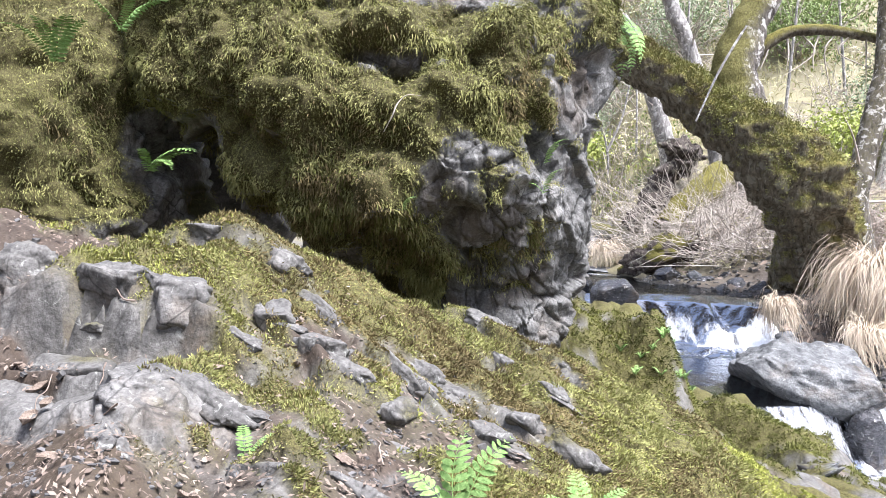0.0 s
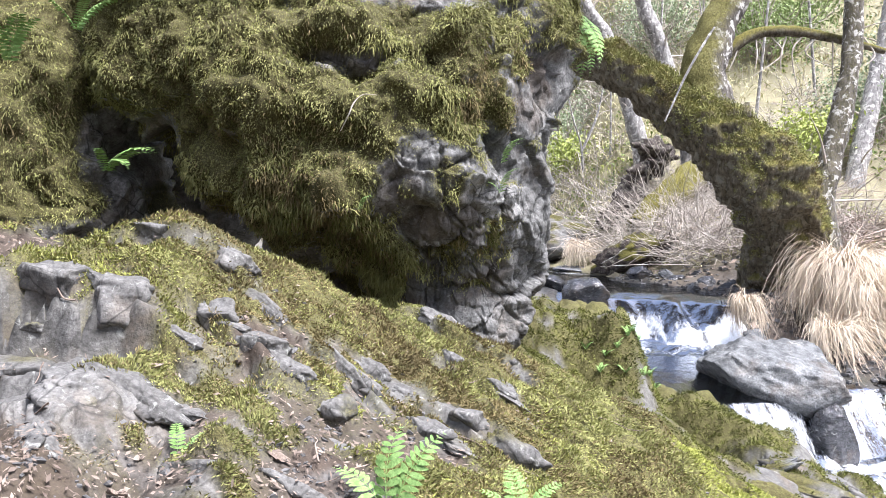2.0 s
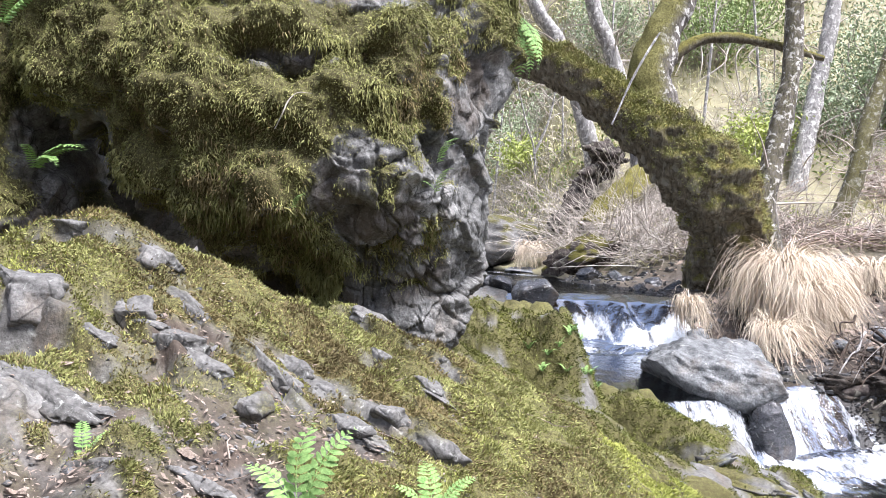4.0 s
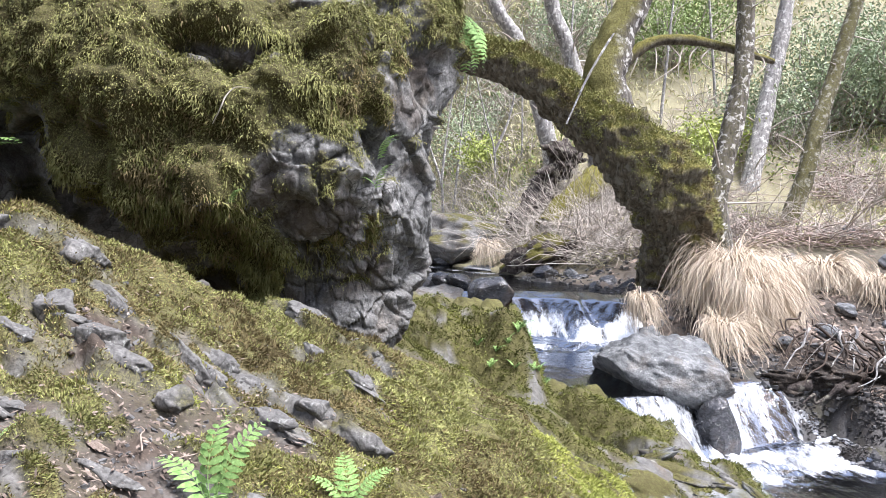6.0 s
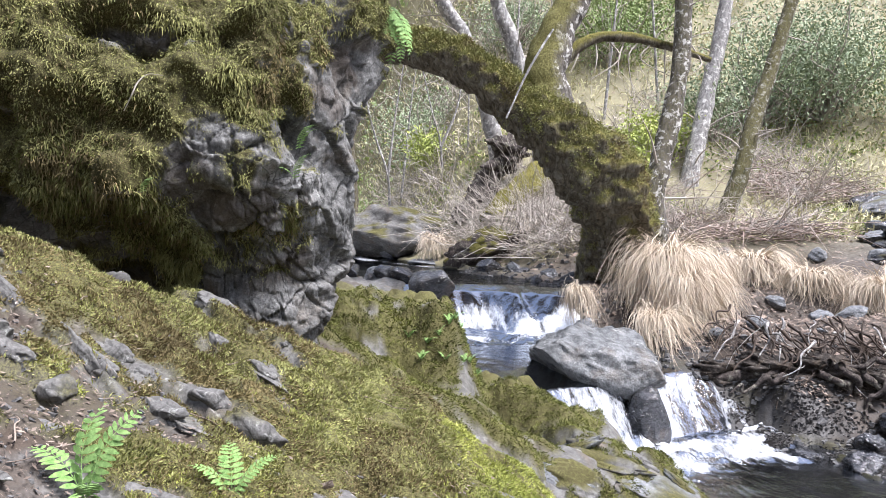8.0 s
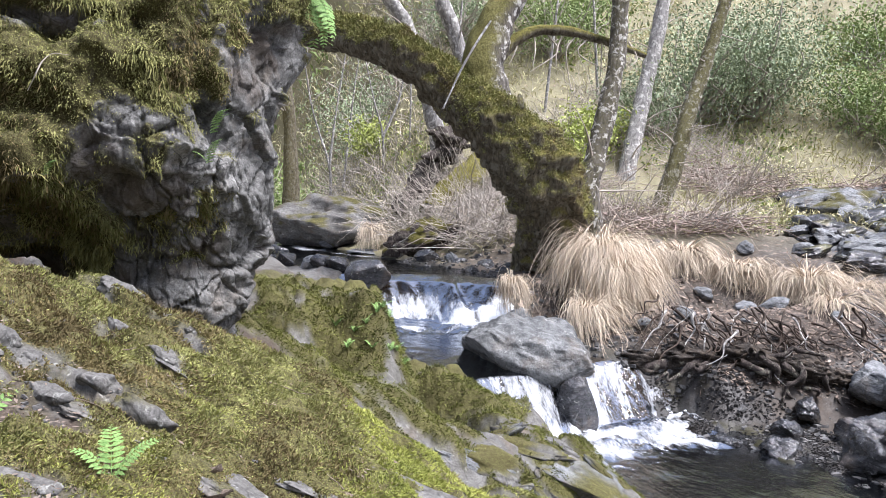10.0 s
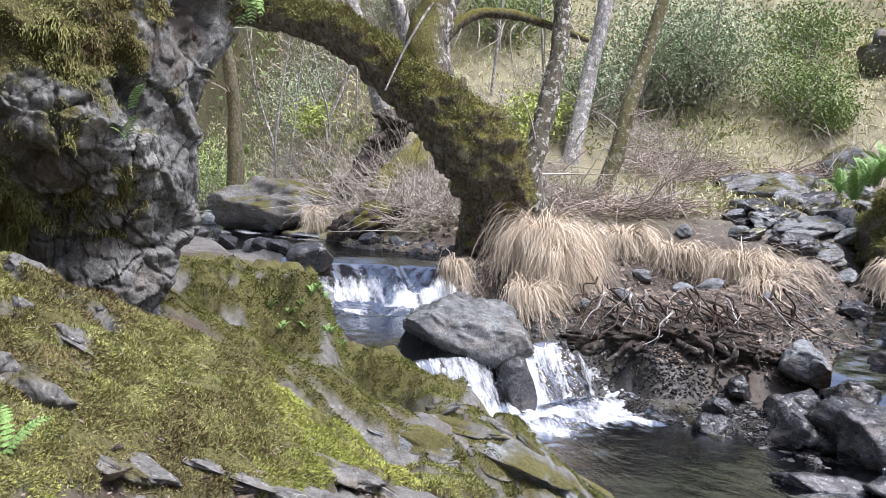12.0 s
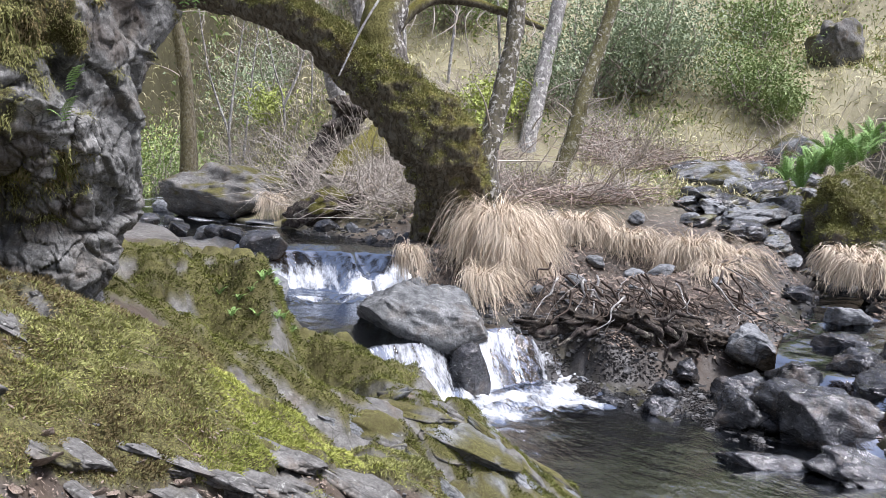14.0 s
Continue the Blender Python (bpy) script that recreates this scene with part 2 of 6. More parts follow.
ROOT = plain("wet brown roots", (0.02, 0.014, 0.010), (0.085, 0.062, 0.045), 9, 0.6, 0.4)
DEAD_LEAF = plain("fallen brown leaf", (0.17, 0.13, 0.10), (0.44, 0.36, 0.29), 18, 0.75, 0.6)
BITS = plain("grey brown litter", (0.11, 0.082, 0.066), (0.38, 0.31, 0.25), 12, 0.85, 0.6)
STONES = plain("loose grey stones", (0.07, 0.07, 0.068), (0.24, 0.235, 0.225), 30, 0.6, 0.6)
WET_STONES = plain("dark wet gravel stones", (0.02, 0.019, 0.017), (0.085, 0.08, 0.075), 20, 0.4, 0.6)
DRY_GRASS = plain("pale dry grass", (0.42, 0.40, 0.20), (0.76, 0.72, 0.46), 0.7, 0.8, 0.45)
LEAF_GREEN = plain("shrub leaves", (0.13, 0.20, 0.06), (0.34, 0.42, 0.17), 3, 0.6, 0.4)
LEAF_YELLOW = plain("yellow green spring leaves", (0.27, 0.34, 0.08), (0.48, 0.53, 0.16), 3, 0.6, 0.4)
LEAF_GREY = plain("grey green shrub leaves", (0.20, 0.27, 0.15), (0.46, 0.53, 0.35), 3, 0.6, 0.4)


def water_material():
    """Clear shallow water: it mirrors by its angle and shows the bed, with white foam where it tumbles."""
    k = Nodes("running creek water")
    t = k.tree
    foam = k.value("foam")
    ripples = k.relief(k.noise(9, 4, 0.6, (1, 0.6, 1)), 0.05, 0.2)
    ripples = k.relief(k.noise(40, 4, 0.6, (1, 0.5, 1)), 0.012, 0.22, ripples)
    clear = k.add("ShaderNodeBsdfTransparent")
    clear.inputs["Color"].default_value = (0.40, 0.30, 0.18, 1)
    shine = k.add("ShaderNodeBsdfGlossy")
    shine.inputs["Roughness"].default_value = 0.06
    shine.inputs["Color"].default_value = (0.42, 0.44, 0.47, 1)
    k.wire(ripples, shine.inputs["Normal"])
    edge = k.add("ShaderNodeFresnel")
    edge.inputs["IOR"].default_value = 1.33
    k.wire(ripples, edge.inputs["Normal"])
    body = k.add("ShaderNodeMixShader")
    k.wire(edge.outputs[0], body.inputs[0]), k.wire(clear.outputs[0], body.inputs[1]), k.wire(shine.outputs[0], body.inputs[2])
    k.done((0.83, 0.87, 0.9), 0.45, k.relief(k.noise(60, 5, 0.7), 0.03, 0.8))
    white = k.band(k.sum(foam, k.noise(30, 6, 0.75, (1.3, 0.5, 0.3)), "ADD"), 0.85, 1.4, 0, 0.95)
    out = k.add("ShaderNodeMixShader")
    k.wire(white, out.inputs[0]), k.wire(body.outputs[0], out.inputs[1]), k.wire(k.bsdf.outputs[0], out.inputs[2])
    k.wire(out.outputs[0], t.nodes["Material Output"].inputs["Surface"])
    return k.mat


WATER = water_material()

# ---- the lie of the land ----
# along the creek, by y: centre x, half width, water level
CREEK_Y = (-8, 0, 2.4, 3.2, 3.8, 4.25, 4.6, 5.0, 5.4, 6.2, 6.36, 6.98, 7.25, 8.0, 9.2, 11, 15, 22, 32, 60)
CREEK_X = (6.0, 4.0, 3.3, 3.2, 3.0, 2.58, 2.52, 2.42, 2.17, 2.02, 2.05, 2.08, 2.05, 1.92, 1.5, 1.05, 0.75, 0.9, -1.0, -14)
CREEK_W = (1.1, 0.9, 0.75, 0.68, 0.66, 0.99, 0.94, 0.84, 0.57, 0.56, 0.58, 0.6, 0.6, 0.6, 0.72, 0.8, 0.9, 1.0, 1.0, 1.0)
CREEK_Z = (-0.1, -0.04, 0.0, 0.0, 0.0, 0.02, 0.06, 0.40, 0.47, 0.5, 0.53, 0.84, 0.89, 0.9, 0.91, 0.93, 1.03, 1.2, 1.5, 2.5)
# the side creek, by x: centre y, half width, water level
SIDE_X = (3.9, 4.2, 4.45, 4.7, 5.2, 6.0, 7.5, 9.5, 12)
SIDE_Y = (3.0, 3.25, 3.45, 3.65, 4.1, 4.8, 6.0, 7.6, 9.5)
SIDE_W = (0.5, 0.5, 0.42, 0.4, 0.4, 0.42, 0.4, 0.35, 0.3)
SIDE_Z = (-0.03, 0.0, 0.10, 0.30, 0.36, 0.42, 0.50, 0.75, 1.3)


def creek(y):
    return np.interp(y, CREEK_Y, CREEK_X), np.interp(y, CREEK_Y, CREEK_W), np.interp(y, CREEK_Y, CREEK_Z)


def creek_level(x, y):
    """The water's height: the lips of both falls lie askew across the creek."""
    lower, upper = bump(y, 4.75, 0.75), bump(y, 6.65, 0.6)
    shift = (0.14 * vnoise(col3(x * 4, 0 * x + 3), 62) - 0.45 * (x - 2.55)) * lower
    shift = shift + (0.34 * fbm(col3(x * 2.6, 0 * x), 3, 61) + 0.06 * vnoise(col3(x * 14, 0 * x), 60) + 0.55 * (x - 2.1)) * upper
    return np.interp(y + shift, CREEK_Y, CREEK_Z)


def side_creek(x):
    return np.interp(x, SIDE_X, SIDE_Y), np.interp(x, SIDE_X, SIDE_W), np.interp(x, SIDE_X, SIDE_Z)


# the near slope, by x: its height at y = 1.4, how fast it climbs with y, and the y of its crest
SLOPE_X = (-0.9, -0.6, -0.4, -0.2, 0, 0.2, 0.4, 0.6, 0.8, 1.0)
SLOPE_Z = (1.409, 1.375, 1.382, 1.296, 1.191, 1.125, 1.017, 0.943, 0.856, 0.747)
SLOPE_RISE = (0.973, 0.846, 0.615, 0.251, 0.228, 0.175, 0.242, 0.213, 0.109, 0.008)
SLOPE_CREST = (1.524, 1.486, 1.597, 1.755, 1.9, 1.952, 1.915, 1.853, 1.727, 1.689)


def crest(x):
    return np.interp(x, SLOPE_X, SLOPE_CREST)


def near_slope(x, y):
    """The slope between the camera and the boulders: it climbs to a rounded crest and falls away behind it."""
    c = crest(x)
    over = np.maximum(0, y - c + 0.12)
    return np.interp(x, SLOPE_X, SLOPE_Z) + np.interp(x, SLOPE_X, SLOPE_RISE) * (np.clip(y, 0.75, c + 0.05) - 1.4) - 0.8 * over ** 2 / (over + 0.35) + 0.5 * np.maximum(0, 1.27 - np.maximum(y, 0.9)) * step(-0.28, -0.45, x)


STRIKE = (0.80, -0.60)
# broken edges of the bedrock beds on the near slope: both ends of each, how high it stands and how far it reaches back
EDGES = ((-1.25, 1.38, -0.66, 1.35, 0.07, 0.10), (-0.68, 1.35, -0.38, 1.28, 0.09, 0.09), (-0.41, 1.30, -0.29, 1.23, 0.045, 0.06), (-0.37, 1.40, -0.17, 1.23, 0.042, 0.055),
         (-0.28, 1.47, -0.16, 1.42, 0.03, 0.045), (-0.15, 1.43, -0.01, 1.33, 0.032, 0.032), (-0.10, 1.48, 0.07, 1.36, 0.03, 0.03), (-0.22, 1.27, -0.04, 1.19, 0.03, 0.045),
         (0.00, 1.94, 0.30, 1.70, 0.05, 0.06), (0.07, 1.71, 0.25, 1.56, 0.032, 0.05), (0.08, 1.37, 0.25, 1.27, 0.034, 0.05), (-0.74, 1.28, -0.52, 1.21, 0.05, 0.09),
         (-0.78, 1.19, -0.36, 1.02, 0.04, 0.14), (-0.09, 1.40, 0.10, 1.26, 0.022, 0.026), (-0.52, 1.56, -0.27, 1.53, 0.045, 0.06), (-0.44, 1.12, -0.27, 1.05, 0.03, 0.05))


def outcrops(x, y):
    """Height of the broken bedrock edges over the smooth slope, and how bare the rock lies there."""
    high, bare = np.zeros(len(x)), np.zeros(len(x))
    near = (x > -1.3) & (x < 0.5) & (y > 0.8) & (y < 2.1)
    px, py = x[near], y[near]
    u, w = px * STRIKE[0] + py * STRIKE[1], -px * STRIKE[1] + py * STRIKE[0]
    jag = 0.045 * (cells(col3(u * 8, w * 6), 16)[2] - 0.5) + 0.012 * fbm(col3(px * 16, py * 16), 3, 17)
    h, b = np.zeros(len(px)), np.zeros(len(px))
    patch = fbm(col3(px * 7, py * 7), 3, 18)
    for k, (x0, y0, x1, y1, up, back) in enumerate(EDGES):
        l = math.hypot(x1 - x0, y1 - y0)
        dx, dy = (x1 - x0) / l, (y1 - y0) / l
        along = (px - x0) * dx + (py - y0) * dy
        v = (py - y0) * dx - (px - x0) * dy + jag
        ends = step(-0.035, 0.015, along + jag) * step(l + 0.035, l - 0.015, along - jag)
        h += ends * up * (step(-0.016, 0.010, v) - 0.5) * np.exp(-np.abs(v) / back)
        b = np.maximum(b, ends * step(-0.022, -0.006, v) * step(back * 0.9, back * 0.25, v + 0.5 * back * patch) * (1 if k in (0, 1, 8, 10, 12, 14) else step(0.3, -0.1, patch)))
    high[near], bare[near] = h, b
    return high, bare


def bare_foot(x, y):
    """The trodden rock and leaves at the slope's foot, below the ragged edge of the moss."""
    edge = 0.10 * fbm(col3(x * 6, y * 6), 3, 35) + 0.03 * fbm(col3(x * 22, y * 22), 2, 36)
    rim = 1.20 + 0.78 * (x - 0.37)
    return step(0.18, 0.32, x + edge) * step(rim, rim - 0.06, y + edge) * step(2.3, 2.0, y)


def left_bank(x, y):
    """The bedrock slope in front of the boulders, which dips to the creek."""
    z = 0.96 - 0.42 * np.maximum(x, -0.5) - 0.10 * np.minimum(x + 0.5, 0) + 0.17 * np.minimum(y, 3.9)
    z = z - 0.29 * step(1.9, 2.3, y) - 0.35 * step(crest(x), crest(x) + 0.3, y) * step(0.15, -0.35, x)
    z = z - 0.35 * step(1.0, 2.2, x) * step(3.2, 1.8, y)
    z = z - 0.26 * bump(y, 2.62, 0.30) * step(0.35, 0.7, x) * step(2.2, 1.6, x) - 0.10 * step(3.1, 3.6, y) * step(0.7, 1.0, x)
    z = z - 0.10 * step(0.70, 1.02, x) * step(1.5, 1.8, y) * step(2.75, 2.3, y)
    w = step(1.2, 0.85, x) * step(2.5, 2.15, y) * step(0.35, 0.8, y)
    z = z + (near_slope(x, y) - z) * w
    z = z - 0.13 * bump(x, 1.2, 0.4) * bump(y, 3.05, 0.45)
    # the mossy hump by the pool: a steep front and a flat top
    w = step(3.1, 3.4, y) * step(5.2, 4.6, y) * step(0.15, 0.45, x) * step(1.6, 1.3, x)
    z = z + (0.62 + 0.40 * step(3.33, 3.92, y) - 0.42 * step(1.04, 1.30, x) + 0.05 * fbm(col3(x * 5, y * 5), 3, 29) - z) * w
    z = np.where(y > 4.3, np.minimum(z, 0.98 + 0.10 * np.maximum(0, 1.2 - x)), z)
    # the rise beyond y = -2.5 is an unseen hill, added to block low sky light
    return z + 0.35 * np.maximum(0, -x - 3.2) + 0.3 * np.maximum(0, y - 26) + 0.45 * np.maximum(0, -y - 2.5)


def right_bank(x, y):
    z = 0.16 + 0.29 * (y - 5.19) + 0.13 * (x - 3.84)
    z = z + 0.33 * np.exp(-((x - 3.2) ** 2 + (y - 7.0) ** 2) / 1.3)
    away = y + 0.25 * (x - 4)
    z = z + 0.30 * np.maximum(0, away - 11.5) + 0.05 * np.maximum(0, x - 9)
    # the last term continues the added, unseen hill behind the camera against sky light
    return np.maximum(z, 0.03 + 0.05 * np.maximum(0, x - 4)) + 0.45 * np.maximum(0, -y - 2.5)


def rolling(x, y):
    r = np.hypot(x, y)
    return fbm(col3(x * 0.22, y * 0.22), 5, 5) * np.clip((r - 9) * 0.07, 0, 1.6)


def slope_masks(x, y, z):
    """How far moss, soil and wet cover the ground at a place."""
    p = col3(x, y, z)
    along, across = x * STRIKE[0] + y * STRIKE[1], -x * STRIKE[1] + y * STRIKE[0]
    n = 0.6 * fbm(p * 5.5, 4, 31) + 0.5 * fbm(col3(along * 3, across * 11, 0), 4, 32)
    band = bump(y - (crest(x) - 0.14), 0, 0.24) * step(-0.8, -0.45, x)
    low = step(0.05, 0.45, x) * step(2.6, 1.9, y) * step(1.5, 0.9, x)
    bare = bare_foot(x, y)
    low = np.maximum(low, step(0.2, 0.45, x) * step(1.9, 1.4, x) * step(2.9, 3.3, y) * step(4.9, 4.5, y) * 1.1)
    moss = step(0.42, 0.66, 0.50 + 0.26 * step(-0.42, -0.3, x) * step(2.1, 1.9, y) * step(0.6, 0.85, y) * (1 - bare) - 0.3 * bare + 0.62 * n + 0.55 * band + 0.40 * low + 0.34 * step(0.85, 1.1, x) * step(1.5, 1.7, y) * step(3.2, 2.9, y) - 0.4 * step(-0.35, -0.7, x) * step(1.5, 1.2, y) - 0.62 * bare)
    rib, where = ribs(x, y)
    edge_of_rib = step(0.02, 0.06, rib) * step(0.42, 0.20, rib + 0.30 * n) * where * step(-0.55, 0.1, n + 0.9 * step(0.3, 0.5, x))
    bald = outcrops(x, y)[1]
    dirt = step(-0.34, -0.46, x + 0.5 * (y - 1.2) + 0.10 * n) * step(1.36, 1.28, y + 0.06 * n) * step(0.6, 0.8, y)
    thin = step(-0.36, -0.26, x + 0.1 * n) * step(0.26, 0.10, x) * step(1.50, 1.36, y) * step(0.0, -0.3, fbm(p * 11, 3, 33))
    moss = moss * step(6, 4.5, y) * (1 - 0.95 * edge_of_rib) * (1 - 0.95 * bald * step(-0.3, 0.25, n + 0.35)) * (1 - 0.93 * dirt) * (1 - 0.8 * thin)
    moss = np.maximum(moss, 0.9 * step(0.15, 0.4, n) * step(-0.75, -0.6, x) * step(1.30, 1.34, y) * step(2, 1.7, y) * (1 - bald))
    soil = step(0.3, 0.62, 0.62 + 0.6 * fbm(p * 4.1 + 9, 4, 41) + 0.3 * step(-0.05, -0.4, x) - 0.15 * step(0.5, 1.2, x)) * (1 - moss) * (1 - 0.9 * edge_of_rib)
    soil = np.maximum(soil, np.maximum(dirt, 0.8 * thin)) * (1 - bald)
    cx, cw, cz = creek(y)
    sy, sw, sz = side_creek(x)
    edge = np.minimum(np.abs(x - cx) - cw, np.where(x > 3.9, np.abs(y - sy) - sw, 9))
    right = (x > cx).astype(float)
    far = np.maximum(right * step(0.1, 0.5, edge), step(5, 6, y))
    soil = np.maximum(soil * (1 - far), far * (0.82 + 0.18 * n) * (1 - 0.8 * (1 - right) * step(14, 11, y)))
    soil = soil * (1 - (1 - right) * step(0.8, 1.1, x) * step(1.6, 1.9, y))
    moss = moss * (1 - far) * (1 - 0.9 * step(3.1, 3.25, y) * step(4.9, 4.6, y) * step(0.38, 0.6, fbm(p * 3.4, 4, 34) + 0.45 * bump(y, 3.36, 0.10)))
    soil = soil * (1 - 0.8 * np.exp(-((x - 7.9) / 1.5) ** 2 - ((y - 8.0) / 1.7) ** 2))
    wet = step(0.28, 0.04, edge + 0.1 * n) * step(30, 15, y)
    wet = np.maximum(wet, right * step(0.9, 0.2, edge + 0.3 * n) * step(6.2, 5.2, y) * 0.9)
    return np.clip(moss, 0, 1), np.clip(soil, 0, 1) * (1 - wet * (1 - 0.75 * right)), wet


def ledges(x, y, z):
    """Thin beds of rock that crop out along the strike, as small steps."""
    along, across = x * STRIKE[0] + y * STRIKE[1], -x * STRIKE[1] + y * STRIKE[0]
    p = col3(along * 1.7, across * 8.0, z * 4)
    n = fbm(p, 4, 11)
    rib, where = ribs(x, y)
    near = step(2.1, 1.9, y)
    return 0.035 * np.abs(n) * (1 - 0.7 * near) + outcrops(x, y)[0] + (1 - 0.8 * step(0.6, 0.3, x) * near) * where * (0.030 - 0.012 * step(0.85, 1.15, x)) * rib_shape(rib) + (0.02 - 0.012 * near) * fbm(col3(x * 4, y * 4, 0), 3, 15) + near * (0.016 * facets(col3(along * 7, across * 13), 19, 0.05) + 0.007 * facets(col3(along * 19, across * 36), 20, 0.06)) + 0.05 * step(2.8, 3.2, y) * step(5, 4.7, y) * facets(col3(x * 4.5, y * 5.5), 27, 0.06)


def ribs(x, y):
    """Where a place lies across its rib of bedrock (0 at the broken edge that looks downhill, 1 at the back), and how far the ribs stand out."""
    along, across = x * STRIKE[0] + y * STRIKE[1], -x * STRIKE[1] + y * STRIKE[0]
    rib = (across * 6.0 + 1.1 * vnoise(col3(along * 1.3, across * 2.0), 12) + 0.16 * fbm(col3(along * 9, across * 9), 3, 13)) % 1.0
    where = step(0.0, 0.55, vnoise(col3(along * 4.5 + 4, across * 5.0), 14)) * step(1.62, 1.45, y) 
    bank = step(0.85, 1.05, x) * step(1.6, 1.9, y) * step(3.7, 3.3, y)
    where = np.maximum(where * step(0.45, 0.15, x), np.maximum(0.8 * bare_foot(x, y), bank))
    return rib, where


def rib_shape(rib):
    return step(0.0, 0.10, rib) * (1 - rib) ** 0.8


def land(x, y):
    """Height of the ground at x, y."""
    x, y = np.asarray(x, float).ravel(), np.asarray(y, float).ravel()
    cx, cw, _ = creek(y)
    cz = creek_level(np.clip(x, cx - cw, cx + cw), y)
    left = left_bank(x, y) - 0.035 * bare_foot(x, y) + ledges(x, y, 0 * x) * step(7, 5, y)
    scarp = 0.30 * step(0.22, 0.40, np.abs(x - cx) - cw + 0.1 * vnoise(col3(x * 4, y * 4), 28)) * step(4.5, 4.9, y) * step(6.3, 5.6, y)
    right = right_bank(x, y) + scarp + 0.05 * fbm(col3(x * 1.6, y * 1.6), 4, 21) + 0.02 * fbm(col3(x * 9, y * 9), 3, 22)
    side = np.sign(x - cx)
    bank = np.where(side < 0, left, right) + rolling(x, y)
    gap = np.abs(x - cx) - cw + 0.12 * fbm(col3(x * 2.2, y * 2.2), 3, 23)
    reach = np.where(side < 0, np.interp(y, (2, 3.6, 4.3, 5, 12, 18), (0.75, 0.6, 0.3, 0.35, 1.0, 6)), np.interp(y, (2, 5, 10, 14, 20), (0.6, 0.45, 1.3, 2.2, 4.5)))
    bed = cz - 0.22 * step(0.05, -0.4, gap) - 0.02 + 0.05 * fbm(col3(x * 6, y * 6), 3, 24)
    z = bed + (np.maximum(bank, cz + 0.02) - bed) * step(-0.02, 1, gap / reach)
    sy, sw, sz = side_creek(x)
    gap = np.abs(y - sy) - sw + 0.1 * fbm(col3(x * 2.5, y * 2.5), 3, 25)
    wide = step(3.7, 4.3, x) * step(13, 11, x)
    bed = sz - 0.10 * step(0.05, -0.3, gap) + 0.04 * fbm(col3(x * 7, y * 7), 3, 26)
    cut = step(0.7, -0.02, gap) * wide
    return z + (np.minimum(bed, z) - z) * cut


def moss_swell(x, y, moss):
    """How far the lumpy moss carpet stands above the rock."""
    return moss * 0.015 * np.maximum(-0.3, 0.5 + fbm(col3(x * 10, y * 10), 3, 52))


def build_ground():
    az = np.radians(np.concatenate([np.arange(-180, -36, 6), np.linspace(-34, 54, 520), np.arange(62, 178, 6)]))
    r = np.concatenate([np.linspace(0.02, 0.5, 10), np.geomspace(0.51, 0.8, 24, endpoint=False), np.geomspace(0.8, 2.5, 280, endpoint=False), np.geomspace(2.5, 6, 130, endpoint=False), np.geomspace(6, 45, 150), np.geomspace(47, 900, 40)])
    rr, aa = np.meshgrid(r, az, indexing="ij")
    x, y = (0.2 + rr * np.sin(aa)).ravel(), (-0.3 + rr * np.cos(aa)).ravel()
    z = land(x, y)
    moss, soil, wet = slope_masks(x, y, z)
    near = y < 5
    dry = soil * np.maximum(step(7.5, 10, y + 0.2 * (x - 4)), 0.0)
    z = z + (moss * 0.012 * (0.5 + 0.5 * fbm(col3(x * 28, y * 28), 3, 51)) + moss_swell(x, y, moss)) * near
    me = mesh_of("ground", np.stack([x, y, z], 1), quads(len(r), len(az), True)[:, ::-1], ROCK, True, moss=moss, soil=soil, wet=wet, dry=dry)
    return put("ground", me, label="mossy bedrock slope, leaf-strewn banks and brushy hillside", category="ground", kind="structure")


ground = build_ground()


